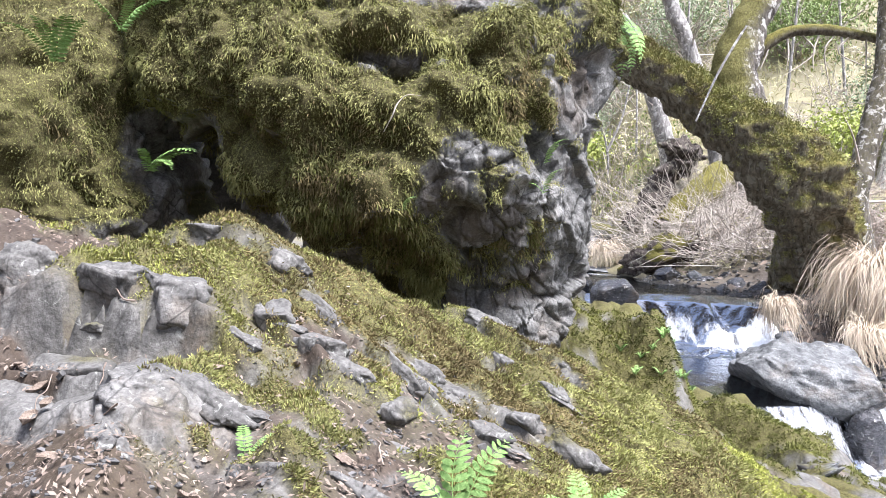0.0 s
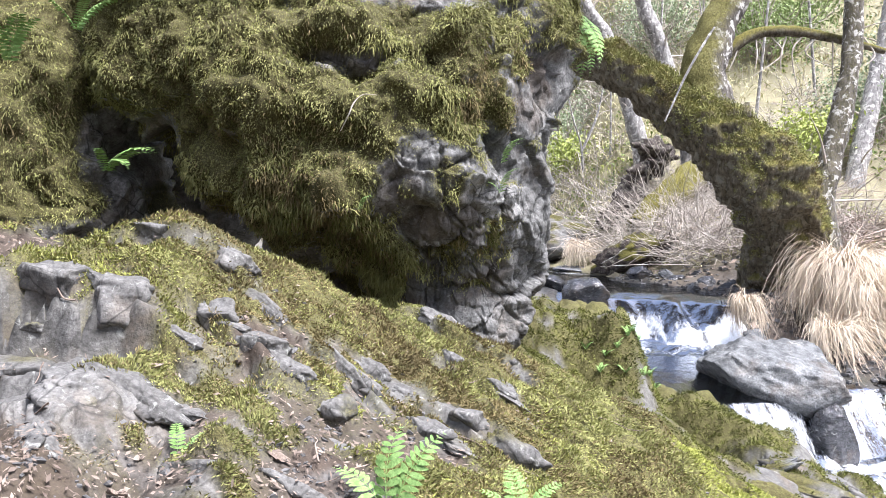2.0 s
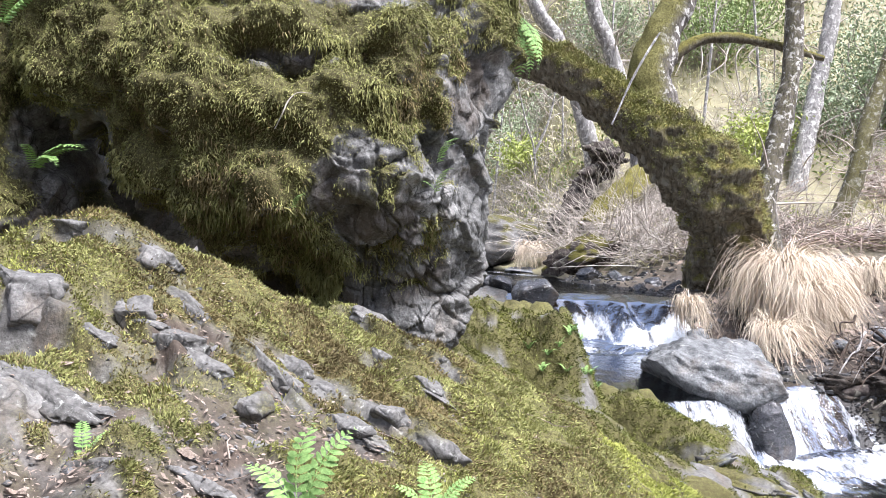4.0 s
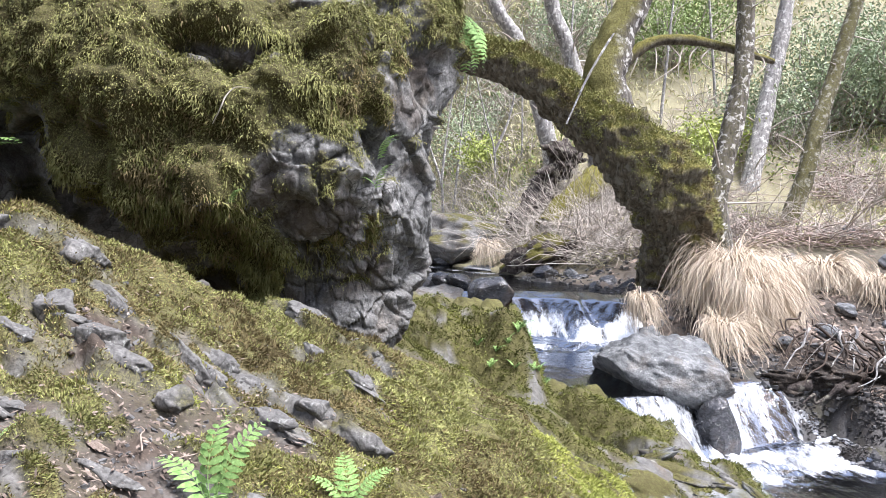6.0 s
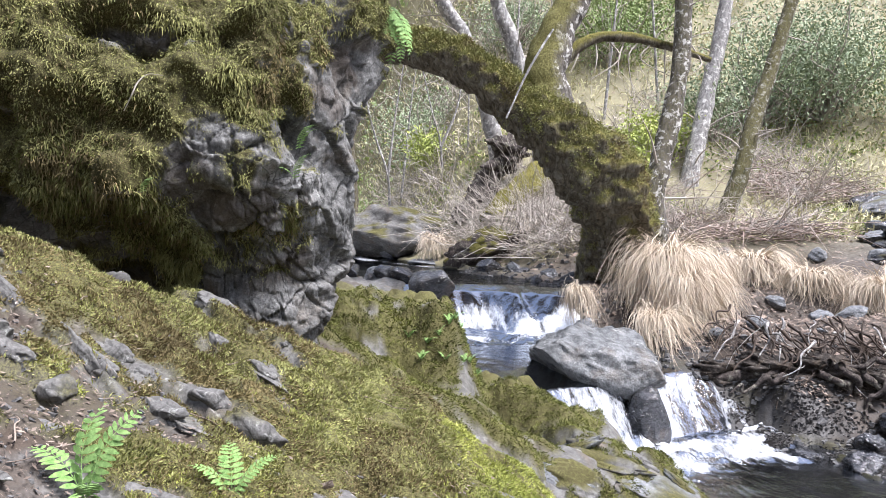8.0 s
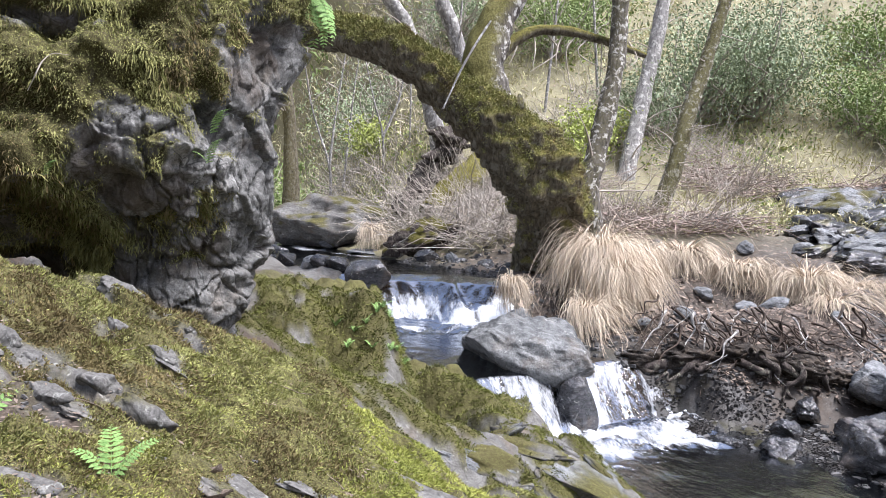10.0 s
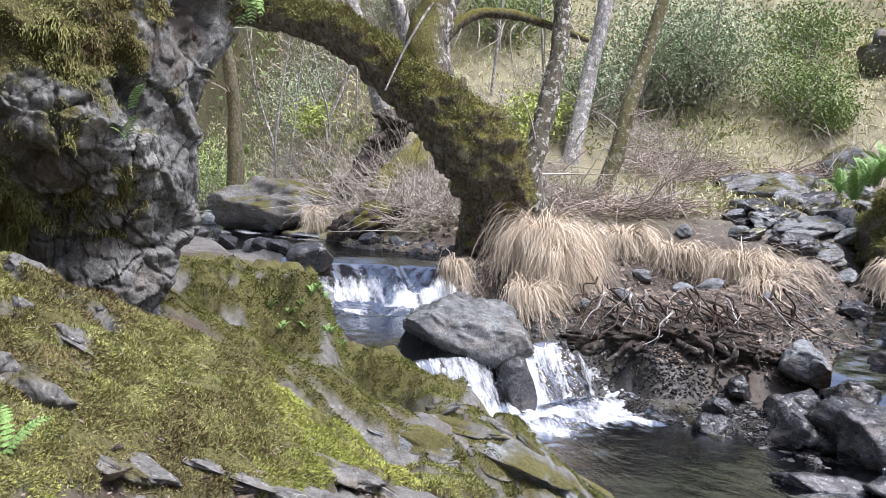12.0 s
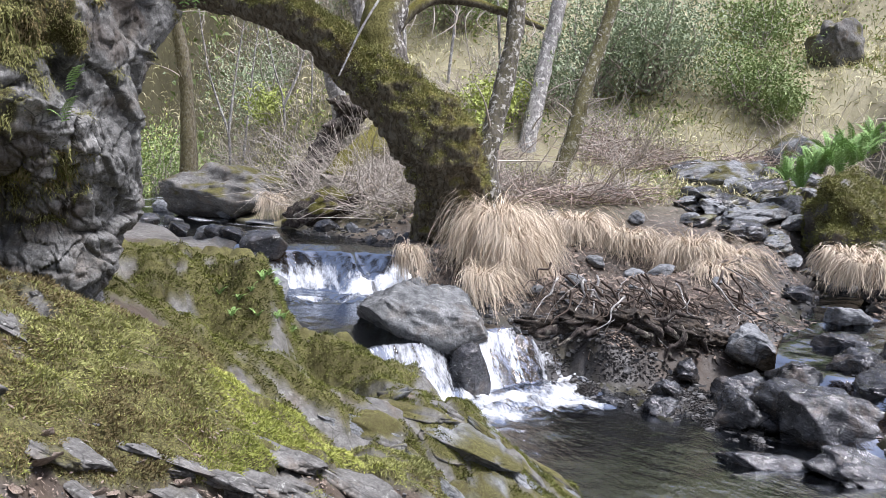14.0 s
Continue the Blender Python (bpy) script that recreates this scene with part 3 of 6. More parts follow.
def build_creek():
    ys = np.concatenate([np.linspace(-6, 2.6, 30), np.linspace(2.62, 7.4, 330), np.linspace(7.45, 32, 120)])
    v = np.linspace(-1.25, 1.25, 90)
    yy, vv = np.meshgrid(ys, v, indexing="ij")
    yy, vv = yy.ravel(), vv.ravel()
    cx, cw, _ = creek(yy)
    x = cx + vv * cw
    z = creek_level(np.clip(x, cx - cw, cx + cw), yy)
    steep = np.abs(creek_level(x, yy + 0.02) - creek_level(x, yy - 0.02)) / 0.04
    askew = yy - 0.45 * (x - 2.55) * bump(yy, 4.75, 0.75)
    lower_foam = np.maximum(step(4.0, 4.35, askew) * step(4.7, 4.55, askew) * step(3.6, 4.1, yy), 0.95 * bump(yy - 4.62 + 0.32 * (x - 2.77), 0, 0.17) * step(2.5, 2.7, x) * step(3.65, 3.3, x))
    below = lower_foam + 0.9 * step(6.05, 6.3, yy) * step(6.55, 6.45, yy)
    fallen = 0.5 + 0.55 * np.maximum(step(0.80, 0.62, z), step(5.8, 5.4, yy) * step(0.42, 0.25, z))
    foam = (0.60 + 0.24 * step(5.6, 6.0, yy)) * (0.95 + 0.15 * vnoise(col3(x * 2.6 + 4, 0 * x), 70) * step(5.6, 6.0, yy)) * fallen * step(0.15, 0.7, steep) * (0.72 + 0.32 * vnoise(col3(x * 5, yy * 2.5), 64) + 0.3 * vnoise(col3(x * 26, yy * 3), 63)) + 0.62 * below * (0.85 + 0.6 * fbm(col3(x * 4.5, yy * 4.5), 3, 68))
    foam = foam + 0.10 * step(3.6, 4.4, yy) * step(4.8, 4.4, yy) + 0.36 * step(8.6, 10, yy) * (0.5 + fbm(col3(x * 3, yy * 1.5), 3, 69))
    rough = 0.3 + step(0.1, 0.6, steep) + below
    z = z + 0.012 * fbm(col3(x * 5, yy * 4), 3, 65) * rough + 0.03 * vnoise(col3(x * 9, yy * 2), 66) * step(0.1, 0.6, steep) + 0.03 * below * fbm(col3(x * 9, yy * 9), 3, 67)
    me = mesh_of("water", np.stack([x, yy, z], 1), quads(len(ys), len(v))[:, ::-1], WATER, True, foam=foam)
    return put("water", me, label="clear shallow creek tumbling over two small cascades", category="water", kind="structure")


def build_side_creek():
    xs, v = np.linspace(3.6, 11, 260), np.linspace(-1.3, 1.3, 40)
    x, vv = [a.ravel() for a in np.meshgrid(xs, v, indexing="ij")]
    sy, sw, _ = side_creek(x)
    y = sy + vv * sw
    shift = 0.12 * vnoise(col3(y * 5, 0 * x), 71)
    z = np.interp(x + shift, SIDE_X, SIDE_Z)
    steep = np.abs(np.interp(x + shift + 0.02, SIDE_X, SIDE_Z) - z) / 0.02
    z = z + 0.01 * fbm(col3(x * 6, y * 6), 3, 72) - 0.012
    me = mesh_of("water", np.stack([x, y, z], 1), quads(len(xs), len(v)), WATER, True, foam=0.22 * step(0.5, 1.0, steep))
    return put("water", me, label="thin side stream running over dark rock", category="water", kind="structure")


build_creek()
build_side_creek()

# ---- boulders and rocks ----
def ball(n):
    """Corners and faces of a cube blown up to a ball of radius 1."""
    t = np.tan(np.linspace(-math.pi / 4, math.pi / 4, n + 1))
    u, v = [a.ravel() for a in np.meshgrid(t, t, indexing="ij")]
    one = np.ones_like(u)
    verts = np.concatenate([np.stack(s, 1) for s in ((u, v, one), (v, u, -one), (one, u, v), (-one, v, u), (v, one, u), (u, -one, v))])
    faces = np.concatenate([quads(n + 1, n + 1) + k * (n + 1) ** 2 for k in range(6)])[:, ::-1]
    verts = verts / np.linalg.norm(verts, axis=1, keepdims=True)
    key = np.round(verts * 1e4).astype(np.int64)
    _, first, back = np.unique(key, axis=0, return_index=True, return_inverse=True)
    return verts[first], back.ravel()[faces]


def rock_shape(size, seed, n=16, cuts=9, rough=0.06, fine=0.02, box=0.0, planes=()):
    """A worn stone of that size: a ball cut flat at random and roughened."""
    v, f = ball(n)
    rnd = np.random.RandomState(seed)
    v = np.sign(v) * np.abs(v) ** (1 - 0.6 * box) * (1 - 0.12 * box)
    v = v * (1 + 0.16 * fbm(v * 1.3 + seed, 2, seed)[:, None])
    for d, reach in planes:
        d = np.array(d) / np.linalg.norm(d)
        v = v - np.maximum(0, v @ d - reach)[:, None] * d * 0.95
    for _ in range(cuts):
        d = rnd.normal(size=3)
        d /= np.linalg.norm(d)
        over = np.maximum(0, v @ d - rnd.uniform(0.5, 0.8))
        v = v - over[:, None] * d * 0.93
    out = v / np.maximum(np.linalg.norm(v, axis=1, keepdims=True), 1e-6)
    v = v + out * (rough * fbm(v * 2.4 + seed, 4, seed)[:, None] + fine * fbm(v * 9 + seed, 3, seed + 3)[:, None] + 2.2 * fine * facets(v * 2.6 + seed, seed + 5, 0.06)[:, None])
    return v * np.asarray(size), f


def rock(name, place, size, turn=(0, 0, 0), seed=1, n=16, cuts=9, material=None, moss=0.0, wet_to=None, label="", category="rock", group="", rough=0.06, parent=None, fine=0.02, box=0.0, m=None, planes=()):
    """One stone. moss: share of its upper faces under moss. wet_to: the height up to which it is wet."""
    v, f = rock_shape(size, seed, n, cuts, rough, fine, box, planes)
    m = m or pose(*place, *turn)
    q = np.array(m.to_3x3())
    nz = (normals_of(v, f) @ q.T)[:, 2]
    w = v @ q.T + np.array(place)
    cover = step(0.35, 0.65, moss * 0.75 + 0.35 * nz * min(1, moss * 3) + 0.42 * fbm(w * 6, 4, seed + 7)) * (moss > 0)
    wet = step(0.06, -0.02, w[:, 2] - wet_to + 0.04 * fbm(w * 8, 2, 3)) if wet_to is not None else np.zeros(len(v))
    me = mesh_of(name, v, f, material or ROCK, True, moss=cover, wet=wet, soil=np.zeros(len(v)))
    return put(name, me, parent, m, label, category, group)


def loft_boulder(name, zs, left, right, front, back, power, relief, cover, rows, cols, label):
    """A large boulder drawn as rings: by height its left and right x and its front and back y."""
    h = np.linspace(zs[0], zs[-1], rows)
    a = np.concatenate([np.linspace(-math.pi, 0, int(cols * 0.8), endpoint=False), np.linspace(0, math.pi, cols - int(cols * 0.8), endpoint=False)])
    hh, aa = [q.ravel() for q in np.meshgrid(h, a, indexing="ij")]
    l, r, fr, bk = [np.interp(hh, zs, s) for s in (left, right, front, back)]
    c, s = np.cos(aa), np.sin(aa)
    c, s = np.sign(c) * np.abs(c) ** (2 / power), np.sign(s) * np.abs(s) ** (2 / power)
    v = np.stack([(l + r) / 2 + c * (r - l) / 2, (fr + bk) / 2 + s * (bk - fr) / 2, hh], 1)
    top = np.array([[(left[-1] + right[-1]) / 2, (front[-1] + back[-1]) / 2, zs[-1] + 0.03]])
    f = quads(rows, len(a), True)
    n = normals_of(v, f)
    v = v + n * relief(v, n)[:, None]
    n = normals_of(v, f)
    moss = cover(v, n)
    last = (rows - 1) * len(a)
    cap = np.stack([last + np.arange(len(a)), last + (np.arange(len(a)) + 1) % len(a), np.full(len(a), len(v)), np.full(len(a), len(v))], 1)
    me = mesh_of(name, np.concatenate([v, top]), np.concatenate([f, cap]), BOULDER, True, moss=np.append(moss, 0), wet=np.zeros(len(v) + 1), soil=np.append(soil_on(v, n, moss), 0))
    return put(name, me, label=label, category="boulder"), v, n, moss


def soil_on(v, n, moss):
    return (1 - moss) * step(0.35, 0.75, 0.34 + 0.5 * fbm(v * 6.5, 4, 77) + 0.10 * step(0.3, 0.4, v[:, 0]) - 0.06) * 0.6


def undercut(x, z):
    """How far a place lies under the lower edge of the boulder's face, in the cave."""
    edge = np.interp(x, (-1.0, -0.85, -0.58, -0.41, -0.24, -0.10, 0.02), (1.9, 1.84, 1.62, 1.47, 1.33, 1.22, 1.0))
    return step(-0.01, 0.09, edge - z + 0.04 * np.sin(x * 23))


def main_relief(v, n):
    x, z = v[:, 0], v[:, 2]
    p = v.copy()
    d = 0.10 * fbm(p * 1.7, 3, 101) + 0.03 * fbm(p * 5, 3, 102)
    # recess under the upper moss, and the shelf below it
    d = d - 0.10 * bump(x, -0.19, 0.19) * bump(z - 0.06 * x + 0.05 * vnoise(p * 9, 109), 1.985, 0.035)
    d = d + 0.04 * bump(z - (1.87 + 0.10 * (x + 0.1)), 0, 0.06) * step(-0.7, -0.4, x) * step(0.42, 0.25, x)
    d = d + 0.06 * bump(x, -0.2, 0.2) * bump(z, 2.1, 0.05) + 0.07 * bump(x, 0.2, 0.14) * bump(z, 2.1, 0.08)
    # groove between the face and the column at its corner
    d = d - 0.08 * bump(x - (0.30 + 0.05 * np.sin(z * 9)), 0, 0.035) * step(1.6, 1.75, z)
    # knobbly stone low on the corner
    lump = main_cover(v, n)
    d = d + 0.06 * bump(x, 0.19, 0.12) * bump(z, 1.22, 0.10) - 0.32 * undercut(x, z) * step(0.3, -0.2, n[:, 1])
    d = d + lump * (0.032 * fbm(p * 10, 3, 107) + 0.016 * fbm(p * 30, 2, 110) + 0.05 * np.abs(vnoise(p * 5.5, 108)))
    knob = step(-0.15, 0.08, x) * step(1.80, 1.68, z) * step(0.5, 0.4, x + (z - 1.4) * 0.3)
    stone = 1 - 0.75 * lump
    d = d + knob * (1 - 0.5 * lump) * 0.022 * pillows(p * np.array([7.2, 5.5, 9.6]) + 0.3 * fbm(p * 5, 3, 103)[:, None], 104, 0.27) * step(-0.75, 0.1, vnoise(p * 3.2, 113))
    d = d + knob * (1 - lump) * (0.07 * facets(p * np.array([6.0, 5.0, 7.5]) + 0.14 * fbm(p * 6, 3, 114)[:, None], 115, 0.04) + 0.024 * facets(p * np.array([13, 13, 17]) + 0.15 * fbm(p * 11, 2, 116)[:, None], 117, 0.05))
    stone = stone * (1 - 0.55 * knob)
    d = d + stone * (0.045 * facets(p * np.array([5.0, 5.0, 4.6]), 105, 0.04) + 0.018 * facets(p * np.array([17, 17, 11]) + 0.1 * fbm(p * 9, 2, 106)[:, None], 107, 0.06) + 0.005 * fbm(p * 45, 2, 108))
    return d


def main_cover(v, n):
    x, y, z = v.T
    m = 0.82 + 0.42 * fbm(v * 4.0, 4, 111) + 0.24 * fbm(v * 12, 3, 112) + 0.2 * n[:, 2]
    m = m - 0.66 * step(-0.07, 0.05, x + 0.05 * np.sin(z * 17)) * step(1.83, 1.72, z + 0.05 * np.sin(x * 20))
    m = m - 0.32 * step(0.26, 0.34, x) * step(2.2, 2.0, z) - 0.75 * bump(x, 0.44, 0.10) * bump(z, 1.92, 0.12)
    m = m - 0.8 * bump(x, 0.0, 0.33) * step(2.13, 2.2, z) - 0.7 * bump(x, -0.19, 0.17) * bump(z, 1.985, 0.03)
    m = m - 0.55 * step(-0.62, -0.85, x) * step(1.95, 1.75, z) - 0.1 * step(1.36, 1.22, z)
    m = m - 0.7 * step(-0.8, -0.95, n[:, 2])
    m = m - 1.2 * undercut(x, z + 0.03)
    m = m - 0.8 * bump(x, 0.15, 0.16) * bump(z, 1.22, 0.13)
    m = m + 0.42 * step(-0.16, -0.32, facets(v * np.array([6.0, 5.0, 7.5]) + 0.14 * fbm(v * 6, 3, 114)[:, None], 115, 0.09)) * step(-0.1, 0.25, fbm(v * 7, 2, 118) + 0.15)
    return step(0.3, 0.6, m) * step(0.6, 0.3, n[:, 1])


MAIN_Z = (0.85, 1.10, 1.26, 1.40, 1.52, 1.62, 1.76, 1.90, 2.10, 2.30, 2.55, 2.75)
main_boulder, MAIN_V, MAIN_N, MAIN_M = loft_boulder(
    "boulder", MAIN_Z,
    (-0.05, -0.12, -0.20, -0.34, -0.48, -0.60, -0.77, -0.92, -1.06, -1.1, -1.0, -0.6),
    (0.36, 0.39, 0.42, 0.46, 0.48, 0.50, 0.53, 0.55, 0.59, 0.60, 0.5, 0.2),
    (2.50, 2.47, 2.44, 2.38, 2.30, 2.25, 2.27, 2.29, 2.36, 2.42, 2.6, 2.95),
    (2.95, 2.98, 3.05, 3.15, 3.2, 3.25, 3.3, 3.3, 3.35, 3.4, 3.4, 3.3),
    2.4, main_relief, main_cover, 320, 540, "huge grey boulder hung with olive moss above the bank")


def face_y(x, z):
    """The y of the huge boulder's face at a place on it."""
    near = (np.abs(MAIN_V[:, 0] - x) < 0.025) & (np.abs(MAIN_V[:, 2] - z) < 0.025)
    return float(MAIN_V[near, 1].min())


def side_relief(v, n):
    return 0.09 * fbm(v * 1.9 + 5, 3, 121) + 0.04 * fbm(v * 5, 4, 122) + 0.05 * facets(v * 5, 124, 0.06) + 0.02 * facets(v * 15, 125, 0.08) + 0.02 * fbm(v * 12, 3, 123)


def side_cover(v, n):
    m = 0.66 + 0.5 * fbm(v * 4.0 + 3, 4, 131) + 0.2 * n[:, 2] - 0.9 * bump(v[:, 0], -0.97, 0.09) * bump(v[:, 2], 1.80, 0.08)
    return step(0.3, 0.6, m - 0.5 * step(1.58, 1.5, v[:, 2]))


side_boulder, SIDE_V, SIDE_N, SIDE_M = loft_boulder(
    "boulder", (1.1, 1.45, 1.6, 1.8, 2.0, 2.15, 2.3, 2.4),
    (-2.4, -2.5, -2.5, -2.5, -2.5, -2.5, -2.4, -2.2),
    (-0.92, -0.93, -0.92, -0.99, -1.03, -1.05, -1.12, -1.4),
    (2.40, 2.30, 2.27, 2.27, 2.32, 2.36, 2.5, 2.8),
    (3.4, 3.5, 3.5, 3.5, 3.5, 3.5, 3.4, 3.2),
    2.6, side_relief, side_cover, 130, 250, "mossy boulder with a pale bare patch by the cave")

rock("boulder", (-1.15, 3.9, 1.9), (0.62, 0.45, 1.0), (0, 10, 20), 21, 20, moss=0.5, label="dark mossy boulder wedged behind the cave", category="boulder")
rock("rock", (-0.80, 2.75, 1.42), (0.12, 0.12, 0.13), (0, 0, 30), 22, 14, label="grey stone standing in the dark cave")

# mossy bedrock hump beside the small pool
mossy_hump = rock("mossy_rock", (0.80, 4.05, 0.58), (0.40, 0.42, 0.42), (0, 14, -25), 31, 40, 8, moss=0.75, wet_to=0.42, rough=0.1, label="low mossy bedrock hump beside the creek pool")
# the block over the lower cascade and the stone that carries it
rock("boulder", (2.38, 5.18, 0.44), (0.53, 0.47, 0.48), (0, 14, -21), 44, 36, 3, BLOCK, wet_to=0.24, rough=0.06, box=0.3, fine=0.024, planes=(((-0.05, -0.30, 0.95), 0.52), ((0, -0.95, 0.28), 0.70), ((-0.1, -0.72, -0.68), 0.52), ((0.75, -0.3, -0.6), 0.62), ((-0.5, -0.35, -0.8), 0.42), ((0.75, 0.0, 0.65), 0.76), ((-0.7, -0.1, 0.7), 0.70)), label="angular blue-grey boulder bridging the cascade", category="boulder")
rock("rock", (2.58, 4.74, 0.12), (0.15, 0.13, 0.28), (0, 0, 20), 45, 14, 7, WET_ROCK, label="dark wet stone under the grey boulder")

SLABS = "grey rock slabs on the slope"


def slab(x, y, long, wide, high, turn=-37, seed=1, sink=0.68, tilt=(0, 0), moss=0.28, label="grey weathered rock slab bedded in the mossy slope", group=SLABS, material=None):
    """A stone bedded in the slope, along the strike unless turned."""
    e = 0.06
    z = float(land(x, y)[0])
    bank = left_bank if x < float(creek(y)[0]) else right_bank
    slope_x, slope_y = float(bank(x + e, y) - bank(x - e, y)) / (2 * e), float(bank(x, y + e) - bank(x, y - e)) / (2 * e)
    up = Vector((-slope_x * 0.8, -slope_y * 0.4, 1)).normalized()
    if x > 0.9 and y < 4:
        h = land(np.array([x - 0.12, x + 0.12, x, x]), np.array([y, y, y - 0.12, y + 0.12]))
        up = Vector(((h[0] - h[1]) / 0.24, (h[2] - h[3]) / 0.24, 1)).normalized()
        z = float(np.mean(h))
    along = Vector((math.cos(radians(turn)), math.sin(radians(turn)), 0))
    along = (along - up * along.dot(up)).normalized()
    side = up.cross(along)
    m = Matrix.Translation((x, y, z + high * (0.5 - sink))) @ Matrix((along, side, up)).transposed().to_4x4() @ pose(0, 0, 0, *((tilt[0] - 7, tilt[1] + 2) if x < 0.9 or y > 4 else (0, 0)), 0)
    return rock("rock", tuple(m.translation), (long / 2, wide / 2, high / 2), (0, 0, 0), seed, 8 + int(min(8, 40 * long)), 14, material or ROCK, moss, label=label, group=group, rough=0.10, fine=0.045, box=0.55, m=m)


for i, (x, y, long, wide, high, turn) in enumerate([
        (-0.36, 1.16, 0.09, 0.07, 0.06, 10), (-0.31, 1.12, 0.11, 0.06, 0.05, -10), (0.16, 1.29, 0.19, 0.08, 0.05, -32), (0.21, 1.62, 0.16, 0.05, 0.04, -38),
        (0.58, 1.22, 0.30, 0.15, 0.07, -25), (0.86, 1.50, 0.28, 0.12, 0.07, -30), (1.02, 1.62, 0.26, 0.10, 0.07, -35), (0.75, 1.36, 0.18, 0.10, 0.06, -20), (0.40, 1.12, 0.26, 0.12, 0.05, -10)]):
    slab(x, y, long * 1.3, wide * 1.5, high * 0.7, turn, 60 + i, 0.78, (0, 0), 0.1)
bed = random.Random(55)
for k, (x0, y0, x1, y1, up, back) in enumerate(EDGES):
    l = math.hypot(x1 - x0, y1 - y0)
    n = max(1, round(l / (0.13 if up < 0.05 else 0.17)))
    for i in range(n):
        u = (i + 0.5 + bed.uniform(-0.15, 0.15)) / n
        wide = back * bed.uniform(1.0, 1.7)
        x, y = x0 + (x1 - x0) * u - (y1 - y0) / l * wide * 0.42, y0 + (y1 - y0) * u + (x1 - x0) / l * wide * 0.42
        slab(x, y, l / n * bed.uniform(0.95, 1.35), wide, up * bed.uniform(1.1, 1.5) + 0.02, math.degrees(math.atan2(y1 - y0, x1 - x0)) + bed.uniform(-9, 9), 700 + 10 * k + i, 0.60, (bed.uniform(-6, 6), bed.uniform(-4, 4)), 0.12, "broken grey bedrock slab jutting from the mossy slope", SLABS)
more = random.Random(77)
for i in range(24):
    x, y = more.uniform(-0.85, 0.5), more.uniform(0.95, 1.5)
    if x > -0.1 and more.random() < 0.5:
        x -= 0.5
    big = more.uniform(0.03, 0.09)
    slab(x, y, big * more.uniform(1.2, 2.2), big * more.uniform(0.5, 0.9), big * more.uniform(0.4, 0.8), -37 + more.uniform(-25, 25), 300 + i, 0.66, (more.uniform(-10, 10), more.uniform(-10, 10)), 0.1, "small grey stone bedded in the soil of the slope", "small stones on the slope")
for i in range(30):
    x = more.uniform(0.28, 1.25)
    y = min(1.08 + 0.6 * (x - 0.3), 1.5) + more.uniform(-0.10, 0.14)
    big = more.uniform(0.09, 0.19)
    slab(x, y, big * more.uniform(1.1, 1.8), big * more.uniform(0.5, 1.0), big * more.uniform(0.2, 0.32), -20 + more.uniform(-22, 22), 350 + i, 0.66, (more.uniform(-2, 4), more.uniform(-3, 3)), 0.1, "thin grey rock slab among dead leaves", "thin slabs at the slope's foot")

for i, (x, y, long, wide, high, turn, moss) in enumerate([
        (1.75, 3.05, 0.7, 0.3, 0.22, -32, 0.3),
        (1.85, 2.75, 0.6, 0.25, 0.25, -30, 0.4), (2.25, 3.05, 0.55, 0.25, 0.3, -40, 0.5),
        (2.1, 3.5, 0.5, 0.22, 0.16, -35, 0.35),
        (2.35, 2.6, 0.5, 0.3, 0.25, -40, 0.45), (1.6, 2.2, 0.5, 0.2, 0.15, -30, 0.2)]):
    slab(x, y, long * 1.1, wide * 1.7, high * 0.7, turn, 100 + i, 0.78, (0, 0), moss, "layered grey ledge rock beside the creek", "ledge rocks by the pool", BLUE_ROCK)

shelf = random.Random(91)
for i in range(34):
    x = shelf.uniform(0.95, 2.25)
    y = shelf.uniform(1.75, 3.35) - 0.15 * (x - 1.5)
    if float(creek(y)[0] - creek(y)[1]) - x < 0.1:
        continue
    long = shelf.uniform(0.22, 0.55)
    slab(x, y, long, long * shelf.uniform(0.28, 0.45), shelf.uniform(0.06, 0.12), -30 + shelf.uniform(-14, 14), 1000 + i, 0.55, (0, 0), 0.32, "thin layered ledge rock with moss on its top", "ledge rocks by the pool", ROCK if i % 3 else BLUE_ROCK)

